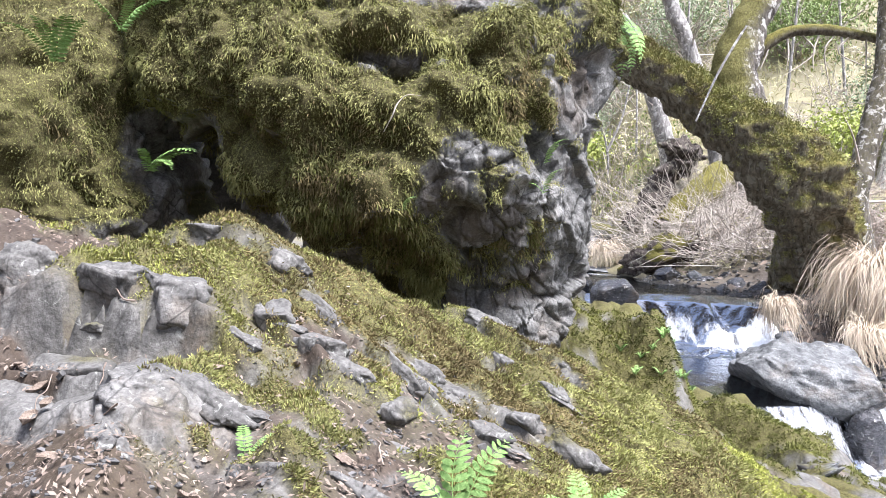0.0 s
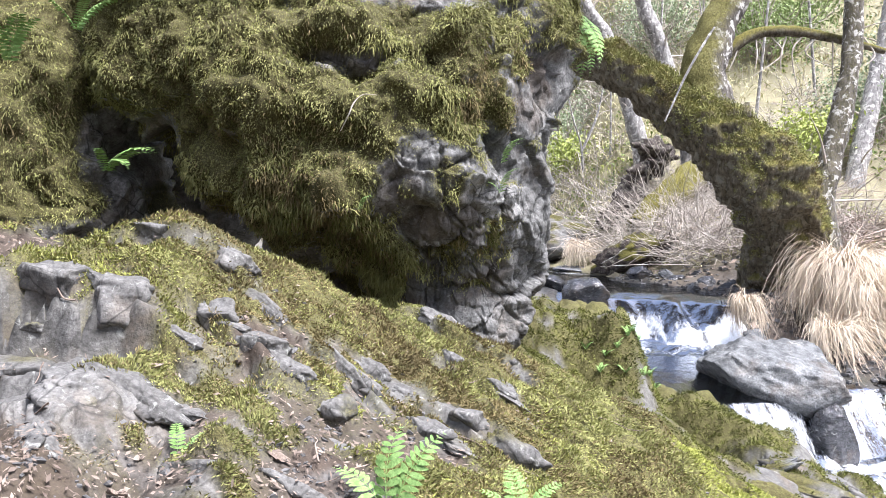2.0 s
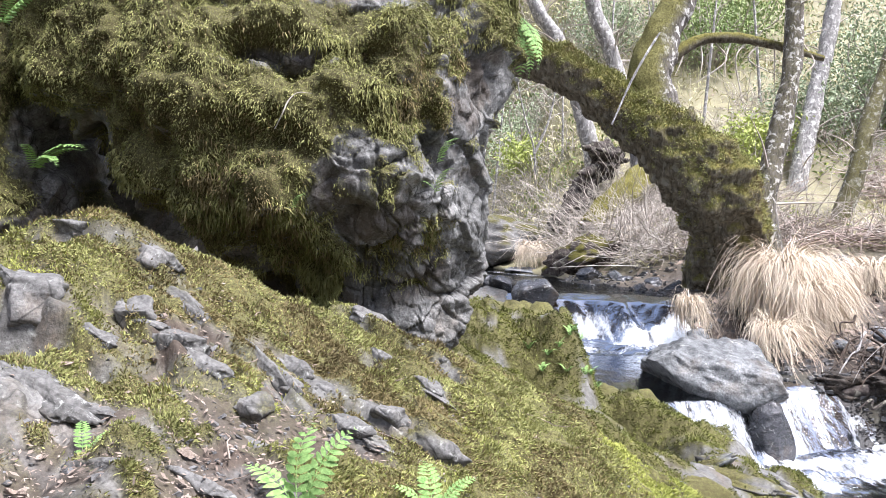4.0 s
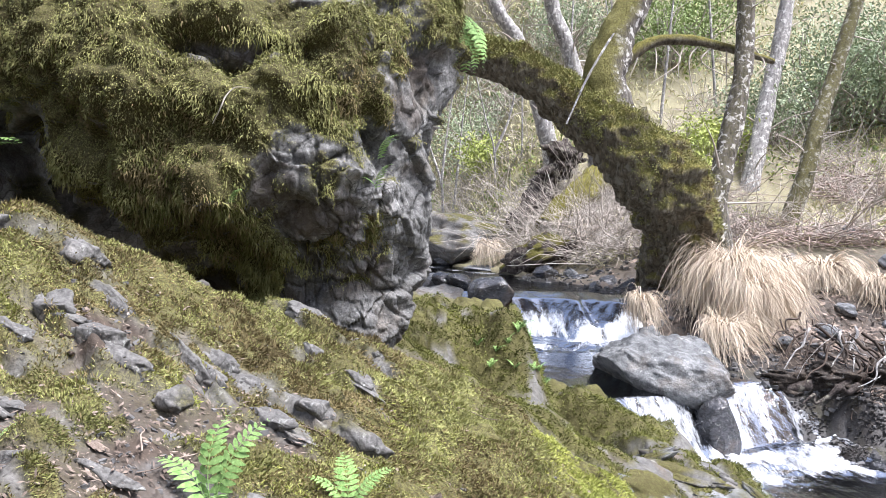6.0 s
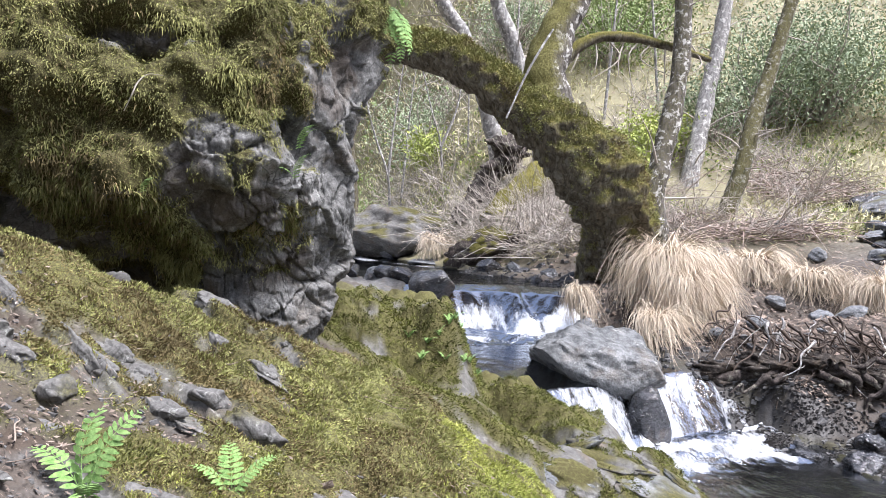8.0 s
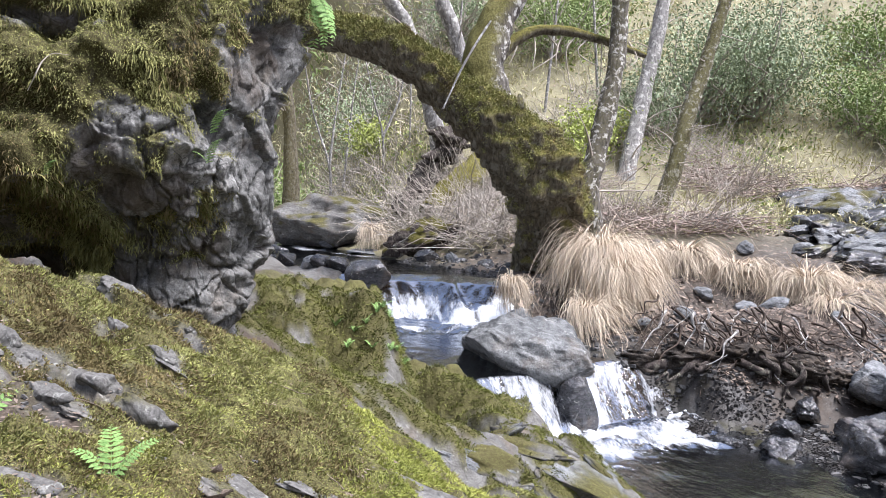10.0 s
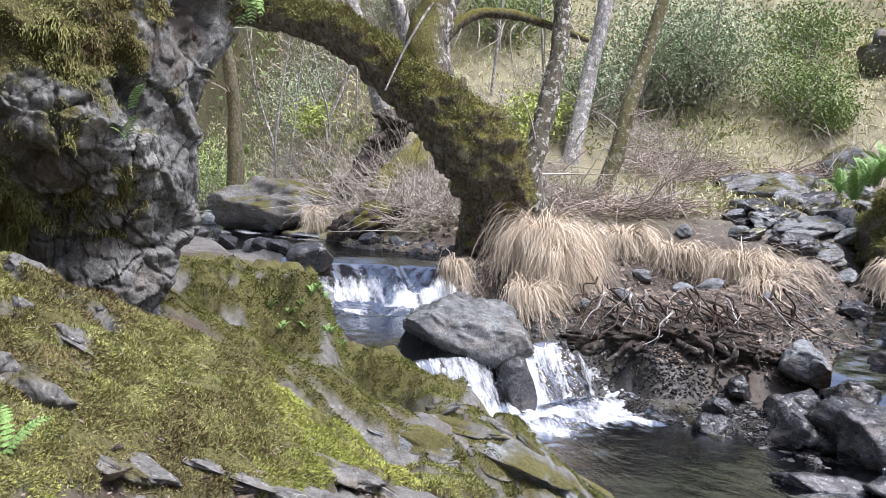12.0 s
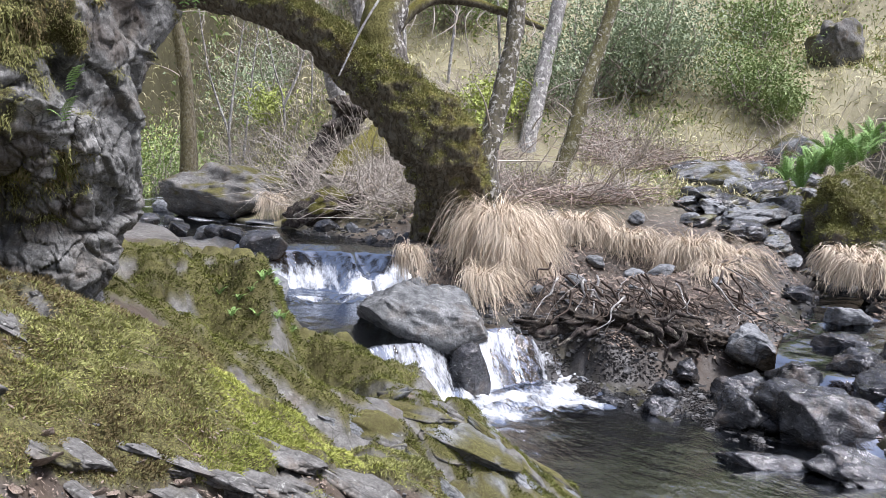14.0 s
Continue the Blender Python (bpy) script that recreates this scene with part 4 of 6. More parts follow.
WET_LABEL = "dark wet rock in the side stream"
for i, (x, y, z, a, b, c, turn) in enumerate([
        (4.05, 3.75, 0.05, 0.26, 0.22, 0.20, 20), (4.35, 3.50, 0.08, 0.44, 0.34, 0.30, -10), (4.85, 4.55, 0.28, 0.30, 0.22, 0.22, 35),
        (4.45, 4.15, 0.10, 0.26, 0.2, 0.16, 0), (3.75, 3.05, -0.05, 0.46, 0.20, 0.12, -25), (4.1, 2.75, -0.04, 0.5, 0.28, 0.15, -20),
        (4.95, 3.40, 0.16, 0.46, 0.40, 0.34, -20), (3.6, 2.5, -0.06, 0.2, 0.16, 0.08, 5), (5.4, 4.2, 0.32, 0.2, 0.2, 0.14, 12),
        (6.0, 4.75, 0.42, 0.22, 0.2, 0.12, 30), (4.9, 2.95, 0.10, 0.36, 0.3, 0.22, 50), (4.45, 2.55, 0.02, 0.3, 0.22, 0.14, -30),
        (6.3, 5.6, 0.5, 0.22, 0.18, 0.14, 10), (7.0, 5.2, 0.48, 0.3, 0.2, 0.12, 70), (4.65, 3.9, 0.2, 0.3, 0.22, 0.2, 60), (5.1, 3.75, 0.28, 0.3, 0.25, 0.2, 15),
        (3.7, 4.15, 0.02, 0.14, 0.12, 0.10, 25), (3.95, 4.35, 0.06, 0.12, 0.10, 0.10, 5), (3.5, 4.4, 0.0, 0.1, 0.1, 0.07, 45), (5.5, 3.6, 0.3, 0.4, 0.3, 0.3, 80), (4.25, 4.55, 0.14, 0.14, 0.12, 0.1, 10)]):
    rock("rock", (x, y, z), (a, b, c), (8, 12, turn), 130 + i, 16, 12, WET_ROCK if i not in (2, 9) else BLUE_ROCK, label=WET_LABEL, group="rocks in the side stream", rough=0.10, box=0.45, fine=0.05)

BANK_LABEL = "grey stone resting on the leaf-strewn bank"
for i, (x, y, r) in enumerate([(4.95, 5.85, 0.16), (4.68, 5.9, 0.14), (4.15, 6.05, 0.13), (4.6, 6.4, 0.10), (3.9, 5.6, 0.09), (3.5, 5.5, 0.08), (5.2, 5.4, 0.08),
                                (4.4, 5.5, 0.06), (5.0, 6.6, 0.12), (6.4, 7.3, 0.14), (5.9, 7.6, 0.13), (7.2, 8.3, 0.2), (6.1, 8.6, 0.2), (5.0, 8.0, 0.1), (4.5, 5.2, 0.06), (3.7, 5.35, 0.05)]):
    rock("rock", (x, y, float(land(x, y)[0]) + r * 0.3), (r, r * 0.8, r * 0.62), (10, -8, 40 * i), 160 + i, 10, 8, BLUE_ROCK, label=BANK_LABEL, group="stones on the far bank")

for i, (x, y, z, r, dark) in enumerate([(2.54, 8.86, 0.96, 0.16, 1), (2.80, 8.7, 0.95, 0.12, 0), (3.0, 8.4, 0.95, 0.13, 1), (2.75, 8.3, 0.93, 0.10, 1), (2.95, 7.9, 0.93, 0.12, 1), (2.7, 7.6, 0.9, 0.1, 1),
                                      (3.05, 7.5, 0.9, 0.14, 1), (2.2, 10.6, 0.92, 0.42, 0), (1.4, 12.5, 0.98, 0.2, 1), (0.9, 13.5, 1.02, 0.22, 0), (1.7, 11.8, 1.0, 0.15, 0), (0.4, 12, 0.98, 0.2, 0), (0.9, 10.3, 0.95, 0.15, 1),
                                      (2.75, 6.5, 0.75, 0.16, 1), (2.72, 6.25, 0.6, 0.12, 0), (2.85, 5.9, 0.52, 0.1, 0), (1.55, 7.2, 0.86, 0.25, 1), (1.35, 6.3, 0.6, 0.3, 0)]):
    rock("rock", (x, y, z), (r, r * 0.8, r * (0.75 if i != 7 else 0.22)), (6, 5, 55 * i), 180 + i, 12, 9, WET_ROCK if dark else BLUE_ROCK, label="dark wet stone at the upper pool's edge" if dark else "pale grey stone at the creek's edge", group="stones round the upper pool")

left_side = random.Random(66)
for i in range(16):
    y = left_side.uniform(5.6, 10.5)
    x = float(creek(y)[0] - creek(y)[1]) - left_side.uniform(-0.15, 0.45)
    r = left_side.uniform(0.08, 0.2)
    rock("rock", (x, y, float(land(x, y)[0]) + r * 0.25), (r, r * 0.85, r * 0.6), (8, 6, 50 * i), 220 + i, 12, 9, WET_ROCK if i % 3 else BLUE_ROCK, 0.0, label="dark wet stone on the creek's near side", group="stones along the near side of the creek")

# far rocks
rock("rock_outcrop", (2.0, 12.0, 1.22), (1.15, 0.65, 0.58), (0, 4, -12), 201, 30, 12, ROCK, 0.3, rough=0.12, label="low grey outcrop with mossy top in the creek bend", category="rock")
rock("rock_outcrop", (8.5, 9.1, 1.68), (1.3, 0.6, 0.42), (0, -6, 15), 202, 30, 12, BLUE_ROCK, 0.25, rough=0.12, label="cracked blue-grey bedrock shelf above the side stream", category="rock")
rock("rock_outcrop", (7.7, 7.7, 1.12), (0.9, 0.7, 0.35), (0, -8, 25), 203, 26, 12, BLUE_ROCK, 0.1, rough=0.12, label="grey bedrock shelf running down to the side stream", category="rock")
rock("rock_outcrop", (9.8, 9.2, 2.1), (0.5, 0.45, 0.4), (0, 0, 10), 204, 20, 10, BLUE_ROCK, 0.5, label="mossy block on top of the bedrock shelf", category="rock")
mossy_bank = rock("boulder", (8.25, 6.6, 0.98), (1.0, 0.75, 0.66), (0, 0, 20), 205, 34, 10, ROCK, 0.75, rough=0.12, label="dark overhanging boulder thick with moss", category="boulder")
rock("boulder", (13.1, 11.6, 4.3), (0.72, 0.5, 0.62), (0, 0, 20), 206, 24, 10, ROCK, 0.35, label="pale boulder high on the hillside", category="boulder")

shelf = random.Random(88)
for i in range(64):
    u, w = shelf.random(), shelf.uniform(-1.1, 1.1)
    x, y = 6.9 + 2.0 * u + 0.6 * w, 6.5 + 2.9 * u - 0.5 * w
    big = shelf.uniform(0.22, 0.62)
    slab(x, y, big * 1.6, big * 0.8, big * 0.5, 30 + shelf.uniform(-25, 25), 400 + i, 0.35, (shelf.uniform(-12, 12), shelf.uniform(-12, 12)), 0.15, "cracked blue-grey ledge rock above the side stream", "ledges above the side stream", BLUE_ROCK if i % 3 else WET_ROCK)


# ---- trunks, limbs and twigs ----
def smooth_line(points, steps):
    """A smooth line through the points (rows of any length)."""
    p = np.asarray(points, float)
    p = np.concatenate([[2 * p[0] - p[1]], p, [2 * p[-1] - p[-2]]])
    out = []
    for i in range(1, len(p) - 2):
        for u in np.linspace(0, 1, steps, endpoint=False):
            a, b, c, d = p[i - 1], p[i], p[i + 1], p[i + 2]
            out.append(0.5 * (2 * b + (c - a) * u + (2 * a - 5 * b + 4 * c - d) * u * u + (3 * b - a - 3 * c + d) * u ** 3))
    out.append(p[-2])
    return np.array(out)


def tube(points, sides=12, steps=8, rough=0.0, seed=0, grain=6.0):
    """A tapered limb through rows of x, y, z, radius. Returns corners and faces."""
    q = smooth_line(points, steps)
    c, r = q[:, :3], np.maximum(q[:, 3], 0.0008)
    t = np.gradient(c, axis=0)
    t /= np.maximum(np.linalg.norm(t, axis=1, keepdims=True), 1e-9)
    up = np.array([0.3, -0.9, 0.2])
    a = np.cross(t, up)
    a /= np.maximum(np.linalg.norm(a, axis=1, keepdims=True), 1e-9)
    b = np.cross(t, a)
    th = np.linspace(0, 2 * math.pi, sides, endpoint=False)
    d = a[:, None] * np.cos(th)[None, :, None] + b[:, None] * np.sin(th)[None, :, None]
    v = (c[:, None] + d * r[:, None, None]).reshape(-1, 3)
    if rough:
        d, rr = d.reshape(-1, 3), np.repeat(r, sides)
        v = v + d * (rr * rough * (fbm(v * grain + seed, 4, seed) + 0.8 * fbm(v * grain * 0.3, 2, seed + 9)))[:, None]
    return v, quads(len(q), sides, True)


def limb(name, points, material, sides=12, steps=8, rough=0.15, seed=0, grain=6.0, moss=0.0, parent=None, label="", category="", group="", side=(0, 0, 1)):
    v, f = tube(points, sides, steps, rough, seed, grain)
    n = normals_of(v, f)
    me = mesh_of(name, v, f, material, True, moss=np.clip(moss * (0.45 + 0.75 * n @ np.array(side)), 0, 1))
    ob = put(name, me, None, None, label, category, group)
    return hang(ob, parent) if parent else ob


def tree(label, x, y, group=""):
    """A tree's Empty at its foot."""
    return holder("tree", pose(x, y, float(land(x, y)[0])), label, "tree", group)


def hang(part, thing):
    """Make a mesh that is drawn in world places a part of a thing that stands elsewhere."""
    part.parent = thing
    part.matrix_parent_inverse = thing.matrix_basis.inverted()
    return part


mossy_tree = tree("leaning alder with a thick arching mossy trunk", 3.28, 7.3)
trunk = limb("trunk", [(3.36, 7.35, 0.6, 0.36), (3.31, 7.3, 1.08, 0.27), (3.33, 7.1, 1.48, 0.33), (3.16, 6.95, 1.84, 0.37), (2.83, 6.95, 2.18, 0.32), (2.48, 7.15, 2.52, 0.26), (2.10, 7.35, 2.85, 0.21), (1.79, 7.5, 3.08, 0.19), (1.49, 7.7, 3.19, 0.17), (1.0, 8.0, 3.28, 0.15), (0.2, 8.4, 3.2, 0.11)],
             MOSSY_BARK, 110, 30, 0.17, 3, 9, 0.6, mossy_tree, side=(0.3, -0.1, 1.25))
limb("upright_trunk", [(2.80, 7.05, 2.2, 0.20), (2.70, 7.12, 2.48, 0.22), (2.64, 7.2, 2.84, 0.2), (2.77, 7.3, 3.3, 0.18), (3.01, 7.4, 3.71, 0.17), (3.3, 7.6, 4.6, 0.15), (3.4, 7.8, 6.2, 0.12)],
     DARK_BARK, 32, 12, 0.12, 4, 9, 0.95, mossy_tree, "grey upright trunk with a mossy flank", side=(-0.9, -0.1, 0.3))
limb("broken_stub", [(2.83, 6.86, 2.38, 0.07), (2.86, 6.78, 2.50, 0.055), (2.87, 6.76, 2.58, 0.02)], MOSSY_BARK, 14, 6, 0.25, 8, 20, 0.5, mossy_tree)
limb("arched_limb", [(2.95, 7.9, 2.85, 0.05), (3.02, 7.95, 3.1, 0.06), (3.35, 8.0, 3.42, 0.06), (3.8, 8.0, 3.5, 0.055), (4.3, 8.0, 3.42, 0.045), (4.8, 8.0, 3.3, 0.03)], MOSSY_BARK, 14, 8, 0.12, 9, 14, 0.85, mossy_tree, "thin arched limb under yellow moss")
for i in range(9):
    a = random.Random(400 + i)
    x = 3.3 + 0.16 * i
    limb("twig", [(x, 8.0, 3.44, 0.010), (x + a.uniform(-0.15, 0.15), 7.95, 3.25, 0.008), (x + a.uniform(-0.3, 0.3), 7.9, 2.95 + a.uniform(-0.2, 0.2), 0.003)], TWIG, 5, 4, 0.0, 0, 1, 0, mossy_tree)


def slim_tree(label, points, mossy, seed, twigs=6, sides=18, material=None):
    t = tree(label, points[0][0], points[0][1], "slim trees on the bank")
    foot = min(points[0][2], float(land(points[0][0], points[0][1])[0])) - 0.1
    points = [(points[0][0], points[0][1], foot, points[0][3] * 1.25)] + points[1:]
    limb("trunk", points, material or PALE_BARK, sides, 10, 0.10, seed, 12, mossy, t, side=(-0.4, -0.5, -0.3))
    rnd = random.Random(seed)
    for _ in range(twigs):
        k = rnd.uniform(0.25, 0.95) * (len(points) - 1)
        i = min(int(k), len(points) - 2)
        x, y, z, r = [points[i][j] + (points[i + 1][j] - points[i][j]) * (k - i) for j in range(4)]
        dx, dy, dz = rnd.uniform(-1, 1), rnd.uniform(-0.7, 0.5), rnd.uniform(-0.1, 0.7)
        l = rnd.uniform(0.4, 1.1)
        limb("twig", [(x, y, z, r * 0.14), (x + dx * l * 0.4, y + dy * l * 0.4, z + dz * l * 0.5, r * 0.08), (x + dx * l, y + dy * l, z + dz * l * 0.8, 0.002)], TWIG, 5, 5, 0.1, seed, 9, 0, t)
    return t


slim_tree("dark slender alder with lichen spots", [(3.95, 7.4, 0.7, 0.16), (3.95, 7.45, 1.3, 0.125), (3.90, 7.5, 1.75, 0.115), (4.08, 7.6, 2.3, 0.115), (4.26, 7.7, 2.95, 0.10), (4.37, 7.8, 3.5, 0.095), (4.45, 8.0, 5.0, 0.07)], 0.35, 21, material=DARK_BARK)
slim_tree("pale slender alder with smooth grey bark", [(6.10, 11.0, 1.5, 0.17), (6.19, 11.1, 1.95, 0.145), (6.45, 11.3, 2.75, 0.135), (6.75, 11.5, 3.7, 0.125), (7.0, 11.6, 4.6, 0.115), (7.4, 11.8, 6.5, 0.09)], 0.1, 22, 10)
slim_tree("brown slender alder with a mossy foot", [(5.55, 9.2, 1.0, 0.15), (5.72, 9.25, 1.5, 0.125), (6.0, 9.3, 2.2, 0.115), (6.2, 9.4, 2.8, 0.11), (6.5, 9.5, 3.5, 0.10), (6.9, 9.6, 4.6, 0.08)], 0.6, 23, 10, material=DARK_BARK)
slim_tree("pale alder leaning behind the arch", [(3.72, 12.5, 1.6, 0.15), (3.54, 12.5, 2.74, 0.14), (3.35, 12.5, 3.44, 0.135), (3.01, 12.5, 4.45, 0.12), (2.63, 12.5, 5.06, 0.11), (2.2, 12.5, 6.2, 0.08)], 0.15, 24, 10)
slim_tree("slender spotted alder behind the arch", [(4.05, 11.5, 1.9, 0.14), (3.96, 11.5, 2.74, 0.125), (3.69, 11.5, 3.67, 0.12), (3.5, 11.5, 4.25, 0.115), (3.28, 11.5, 4.82, 0.11), (3.0, 11.5, 6.2, 0.08)], 0.2, 25, 10)
slim_tree("dark far tree with forked limbs", [(1.50, 17, 1.9, 0.17), (1.46, 17, 2.96, 0.135), (1.39, 17, 3.82, 0.13), (1.28, 17, 4.5, 0.12), (1.15, 17, 5.28, 0.11), (0.9, 17, 7, 0.08)], 0.35, 26, 12, material=MOSSY_BARK)
limb("fallen_stick", [(2.52, 6.6, 3.18, 0.009), (2.40, 6.57, 3.0, 0.011), (2.26, 6.55, 2.76, 0.011), (2.08, 6.52, 2.38, 0.009)], PALE_BARK, 8, 8, 0.2, 5, 20, 0.0, None, "thin white stick leaning across the mossy trunk", "stick")

# fallen log with its torn root plate
log = holder("fallen_log", pose(3.6, 11.2, float(land(3.6, 11.2)[0])), "mossy fallen log with a dark torn root end", "log")
hang(limb("log", [(2.95, 10.4, 1.45, 0.2), (3.35, 10.7, 1.78, 0.25), (3.8, 11.0, 2.15, 0.24), (4.3, 11.3, 2.32, 0.2), (5.1, 11.8, 2.35, 0.17)], MOSSY_BARK, 28, 10, 0.15, 31, 9, 1.0), log)
hang(limb("root_stump", [(2.65, 11.0, 1.5, 0.12), (3.0, 11.2, 1.95, 0.16), (3.3, 11.4, 2.35, 0.2), (3.55, 11.6, 2.6, 0.2), (3.8, 11.7, 2.65, 0.1)], DEAD_WOOD, 26, 10, 0.55, 32, 6, 0.1, None, "gnarled dark root stump"), log)
for i in range(9):
    a = random.Random(500 + i)
    x, z = 3.4 + a.uniform(-0.2, 0.3), 2.45 + a.uniform(-0.2, 0.2)
    dx, dz = a.uniform(-0.5, 0.3), a.uniform(-0.25, 0.25)
    hang(limb("root", [(x, 11.3, z, 0.08), (x + dx * 0.5, 11.15, z + dz * 0.7, 0.055), (x + dx, 11.05, z + dz, 0.015)], DEAD_WOOD, 8, 6, 0.5, 510 + i, 9, 0), log)
hang(limb("broken_branch", [(4.15, 10.9, 1.95, 0.05), (4.0, 10.6, 2.0, 0.045), (3.9, 10.5, 2.15, 0.03)], PALE_BARK, 8, 6, 0.2, 33, 9, 0), log)


# ---- dry sedge ----
def sedge_mesh(name, seed, blades, length, spread, material, fall=0.75, lean=0.0):
    """A drooping clump of long dry blades, which hang down past its foot."""
    rnd = np.random.RandomState(seed)
    k = 8
    az = rnd.uniform(0, 2 * math.pi, blades)
    lift = rnd.uniform(0.0, 1.0, blades) ** 0.8
    size = length * rnd.uniform(0.55, 1.1, blades) * (0.82 + 0.3 * np.sin(az * 2 + seed) * np.sin(az * 5 + 2 * seed) + 0.12 * np.sin(az * 11 + seed))
    u = np.linspace(0, 1, k)
    rise = np.radians(38 + 50 * lift + rnd.normal(0, 8, blades))
    bend = rise + np.radians(rnd.uniform(45, 90, blades))
    ang = rise[:, None] - bend[:, None] * np.minimum(1, u[None] * rnd.uniform(1.1, 2.8, blades)[:, None]) ** 1.2
    ds = (size / (k - 1))[:, None]
    h = np.cumsum(np.cos(ang) * ds, 1) - np.cos(ang[:, :1]) * ds
    z = np.cumsum(np.sin(ang) * ds, 1) - np.sin(ang[:, :1]) * ds
    root = spread * np.sqrt(rnd.uniform(0, 1, blades))
    twist = az[:, None] + rnd.normal(0, 0.35, blades)[:, None] * u[None] + 0.06 * rnd.normal(size=(blades, k))
    x = root[:, None] * np.cos(az)[:, None] + h * np.cos(twist)
    y = root[:, None] * np.sin(az)[:, None] + h * np.sin(twist) - lean * u[None] ** 1.5 * size[:, None]
    z = np.maximum(z, -fall * length * rnd.uniform(0.5, 1, blades)[:, None])
    w = 0.0040 * (1 - 0.85 * u ** 2)[None] * rnd.uniform(0.6, 1.4, blades)[:, None]
    side = rnd.uniform(0, math.pi, blades)
    sx, sy = np.cos(side)[:, None] * w, np.sin(side)[:, None] * w
    a, b = np.stack([x - sx, y - sy, z], -1), np.stack([x + sx, y + sy, z], -1)
    quarter = np.argsort(az + rnd.normal(0, 0.3, blades))
    out = []
    for k4 in range(4):
        pick = quarter[k4 * blades // 4:(k4 + 1) * blades // 4]
        v = np.stack([a[pick], b[pick]], 2).reshape(-1, 3)
        base = (np.arange(len(pick)) * 2 * k)[:, None] + (np.arange(k - 1) * 2)[None]
        out.append(mesh_of("tuft", v, np.stack([base, base + 1, base + 3, base + 2], -1).reshape(-1, 4), material, True))
    return out


SEDGE = [sedge_mesh("sedge_clump", 200 + i, b, l, s, STRAW, f, q) for i, (b, l, s, f, q) in enumerate([(2300, 1.22, 0.13, 0.95, 0.10), (900, 0.7, 0.12, 0.5, 0.05), (500, 0.5, 0.07, 0.8, 0.2), (800, 0.8, 0.10, 0.8, 0.35)])]


def sedge(kind, x, y, turn=0, scale=1.0, z=None, slim=1.0, label="dry straw-coloured sedge clump drooping over the bank"):
    z = float(land(x, y)[0]) if z is None else z
    h = holder("sedge_clump", pose(x, y, z, 0, 0, turn) @ Matrix.Diagonal((scale * slim, scale * slim, scale, 1)), label, "grass", "sedges along the creek")
    for me in SEDGE[kind]:
        put("tuft", me, h)
    return h


sedge(0, 3.50, 6.30, 0, 0.86, 1.14, 0.80, "large dry sedge clump at the mossy tree's foot")
sedge(0, 4.0, 6.65, 150, 0.5, 1.1)
sedge(3, 3.12, 5.75, 25, 0.78, 0.72, 0.85, "combed-over dry sedge tuft beside the grey boulder")
sedge(2, 2.60, 6.12, 100, 0.95, 0.90, 0.6, "small dry sedge tuft hanging beside the waterfall")
sedge(0, 3.48, 5.95, 70, 0.58, 0.98, 0.8)
sedge(1, 4.7, 6.95, 60, 1.0, 1.12)
sedge(1, 5.1, 6.6, 200, 0.9, 1.0)
sedge(0, 5.55, 6.15, 20, 0.62, 0.90)
sedge(3, 5.45, 5.7, 0, 0.75, 0.75)
sedge(1, 5.9, 6.0, 90, 0.8, 0.85)
sedge(1, 3.4, 10.0, 10, 1.1, 1.42)
sedge(1, 4.0, 9.9, 70, 1.1, 1.45)
sedge(1, 3.7, 9.2, 130, 1.0, 1.25)
sedge(2, 2.2, 10.6, 30, 1.2, 1.25, 0.8, "small dry sedge tuft by the upper pool")
sedge(1, 6.9, 5.3, 10, 0.9, 0.80)
sedge(1, 7.3, 5.9, 50, 0.9, 0.85)
sedge(2, 4.95, 2.75, 10, 0.7, 0.25, 1.0, "small dry sedge tuft between wet rocks")


# ---- moss, litter and small plants ----
def leaflets(name, root, out, length, width, material, droop=0.0, side=None):
    """Many small kite-shaped leaves: rows of root places, directions and lengths."""
    n = len(root)
    rnd = np.random.RandomState(len(name) + n)
    out = out / np.maximum(np.linalg.norm(out, axis=1, keepdims=True), 1e-9)
    if side is None:
        side = np.cross(out, rnd.normal(size=(n, 3)))
    side = side / np.maximum(np.linalg.norm(side, axis=1, keepdims=True), 1e-9)
    length, width = np.broadcast_to(length, n)[:, None], np.broadcast_to(width, n)[:, None]
    tip = root + out * length + np.array([0, 0, -1]) * droop * length
    mid = root + out * length * 0.5
    v = np.stack([root, mid + side * width / 2, tip, mid - side * width / 2], 1).reshape(-1, 3)
    return mesh_of(name, v, np.arange(4 * n).reshape(n, 4), material, False)


def strands(name, root, out, length, width, material, seed):
    """Hanging strands of two bent pieces each."""
    n = len(root)
    rnd = np.random.RandomState(seed)
    out = out / np.maximum(np.linalg.norm(out, axis=1, keepdims=True), 1e-9)
    side = np.cross(out, rnd.normal(size=(n, 3)))
    side = side / np.maximum(np.linalg.norm(side, axis=1, keepdims=True), 1e-9) * (width / 2)[:, None]
    mid = root + out * (length * 0.5)[:, None]
    bent = out * 0.45 + np.array([0, 0, -0.8]) + rnd.normal(0, 0.25, (n, 3))
    tip = mid + bent * (length * 0.55)[:, None]
    v = np.stack([root - side * 0.6, root + side * 0.6, mid + side, mid - side, tip + side * 0.25, tip - side * 0.25], 1).reshape(-1, 3)
    b = np.arange(n) * 6
    f = np.stack([np.stack([b, b + 1, b + 2, b + 3], 1), np.stack([b + 3, b + 2, b + 4, b + 5], 1)], 1).reshape(-1, 4)
    return mesh_of(name, v, f, material, False)


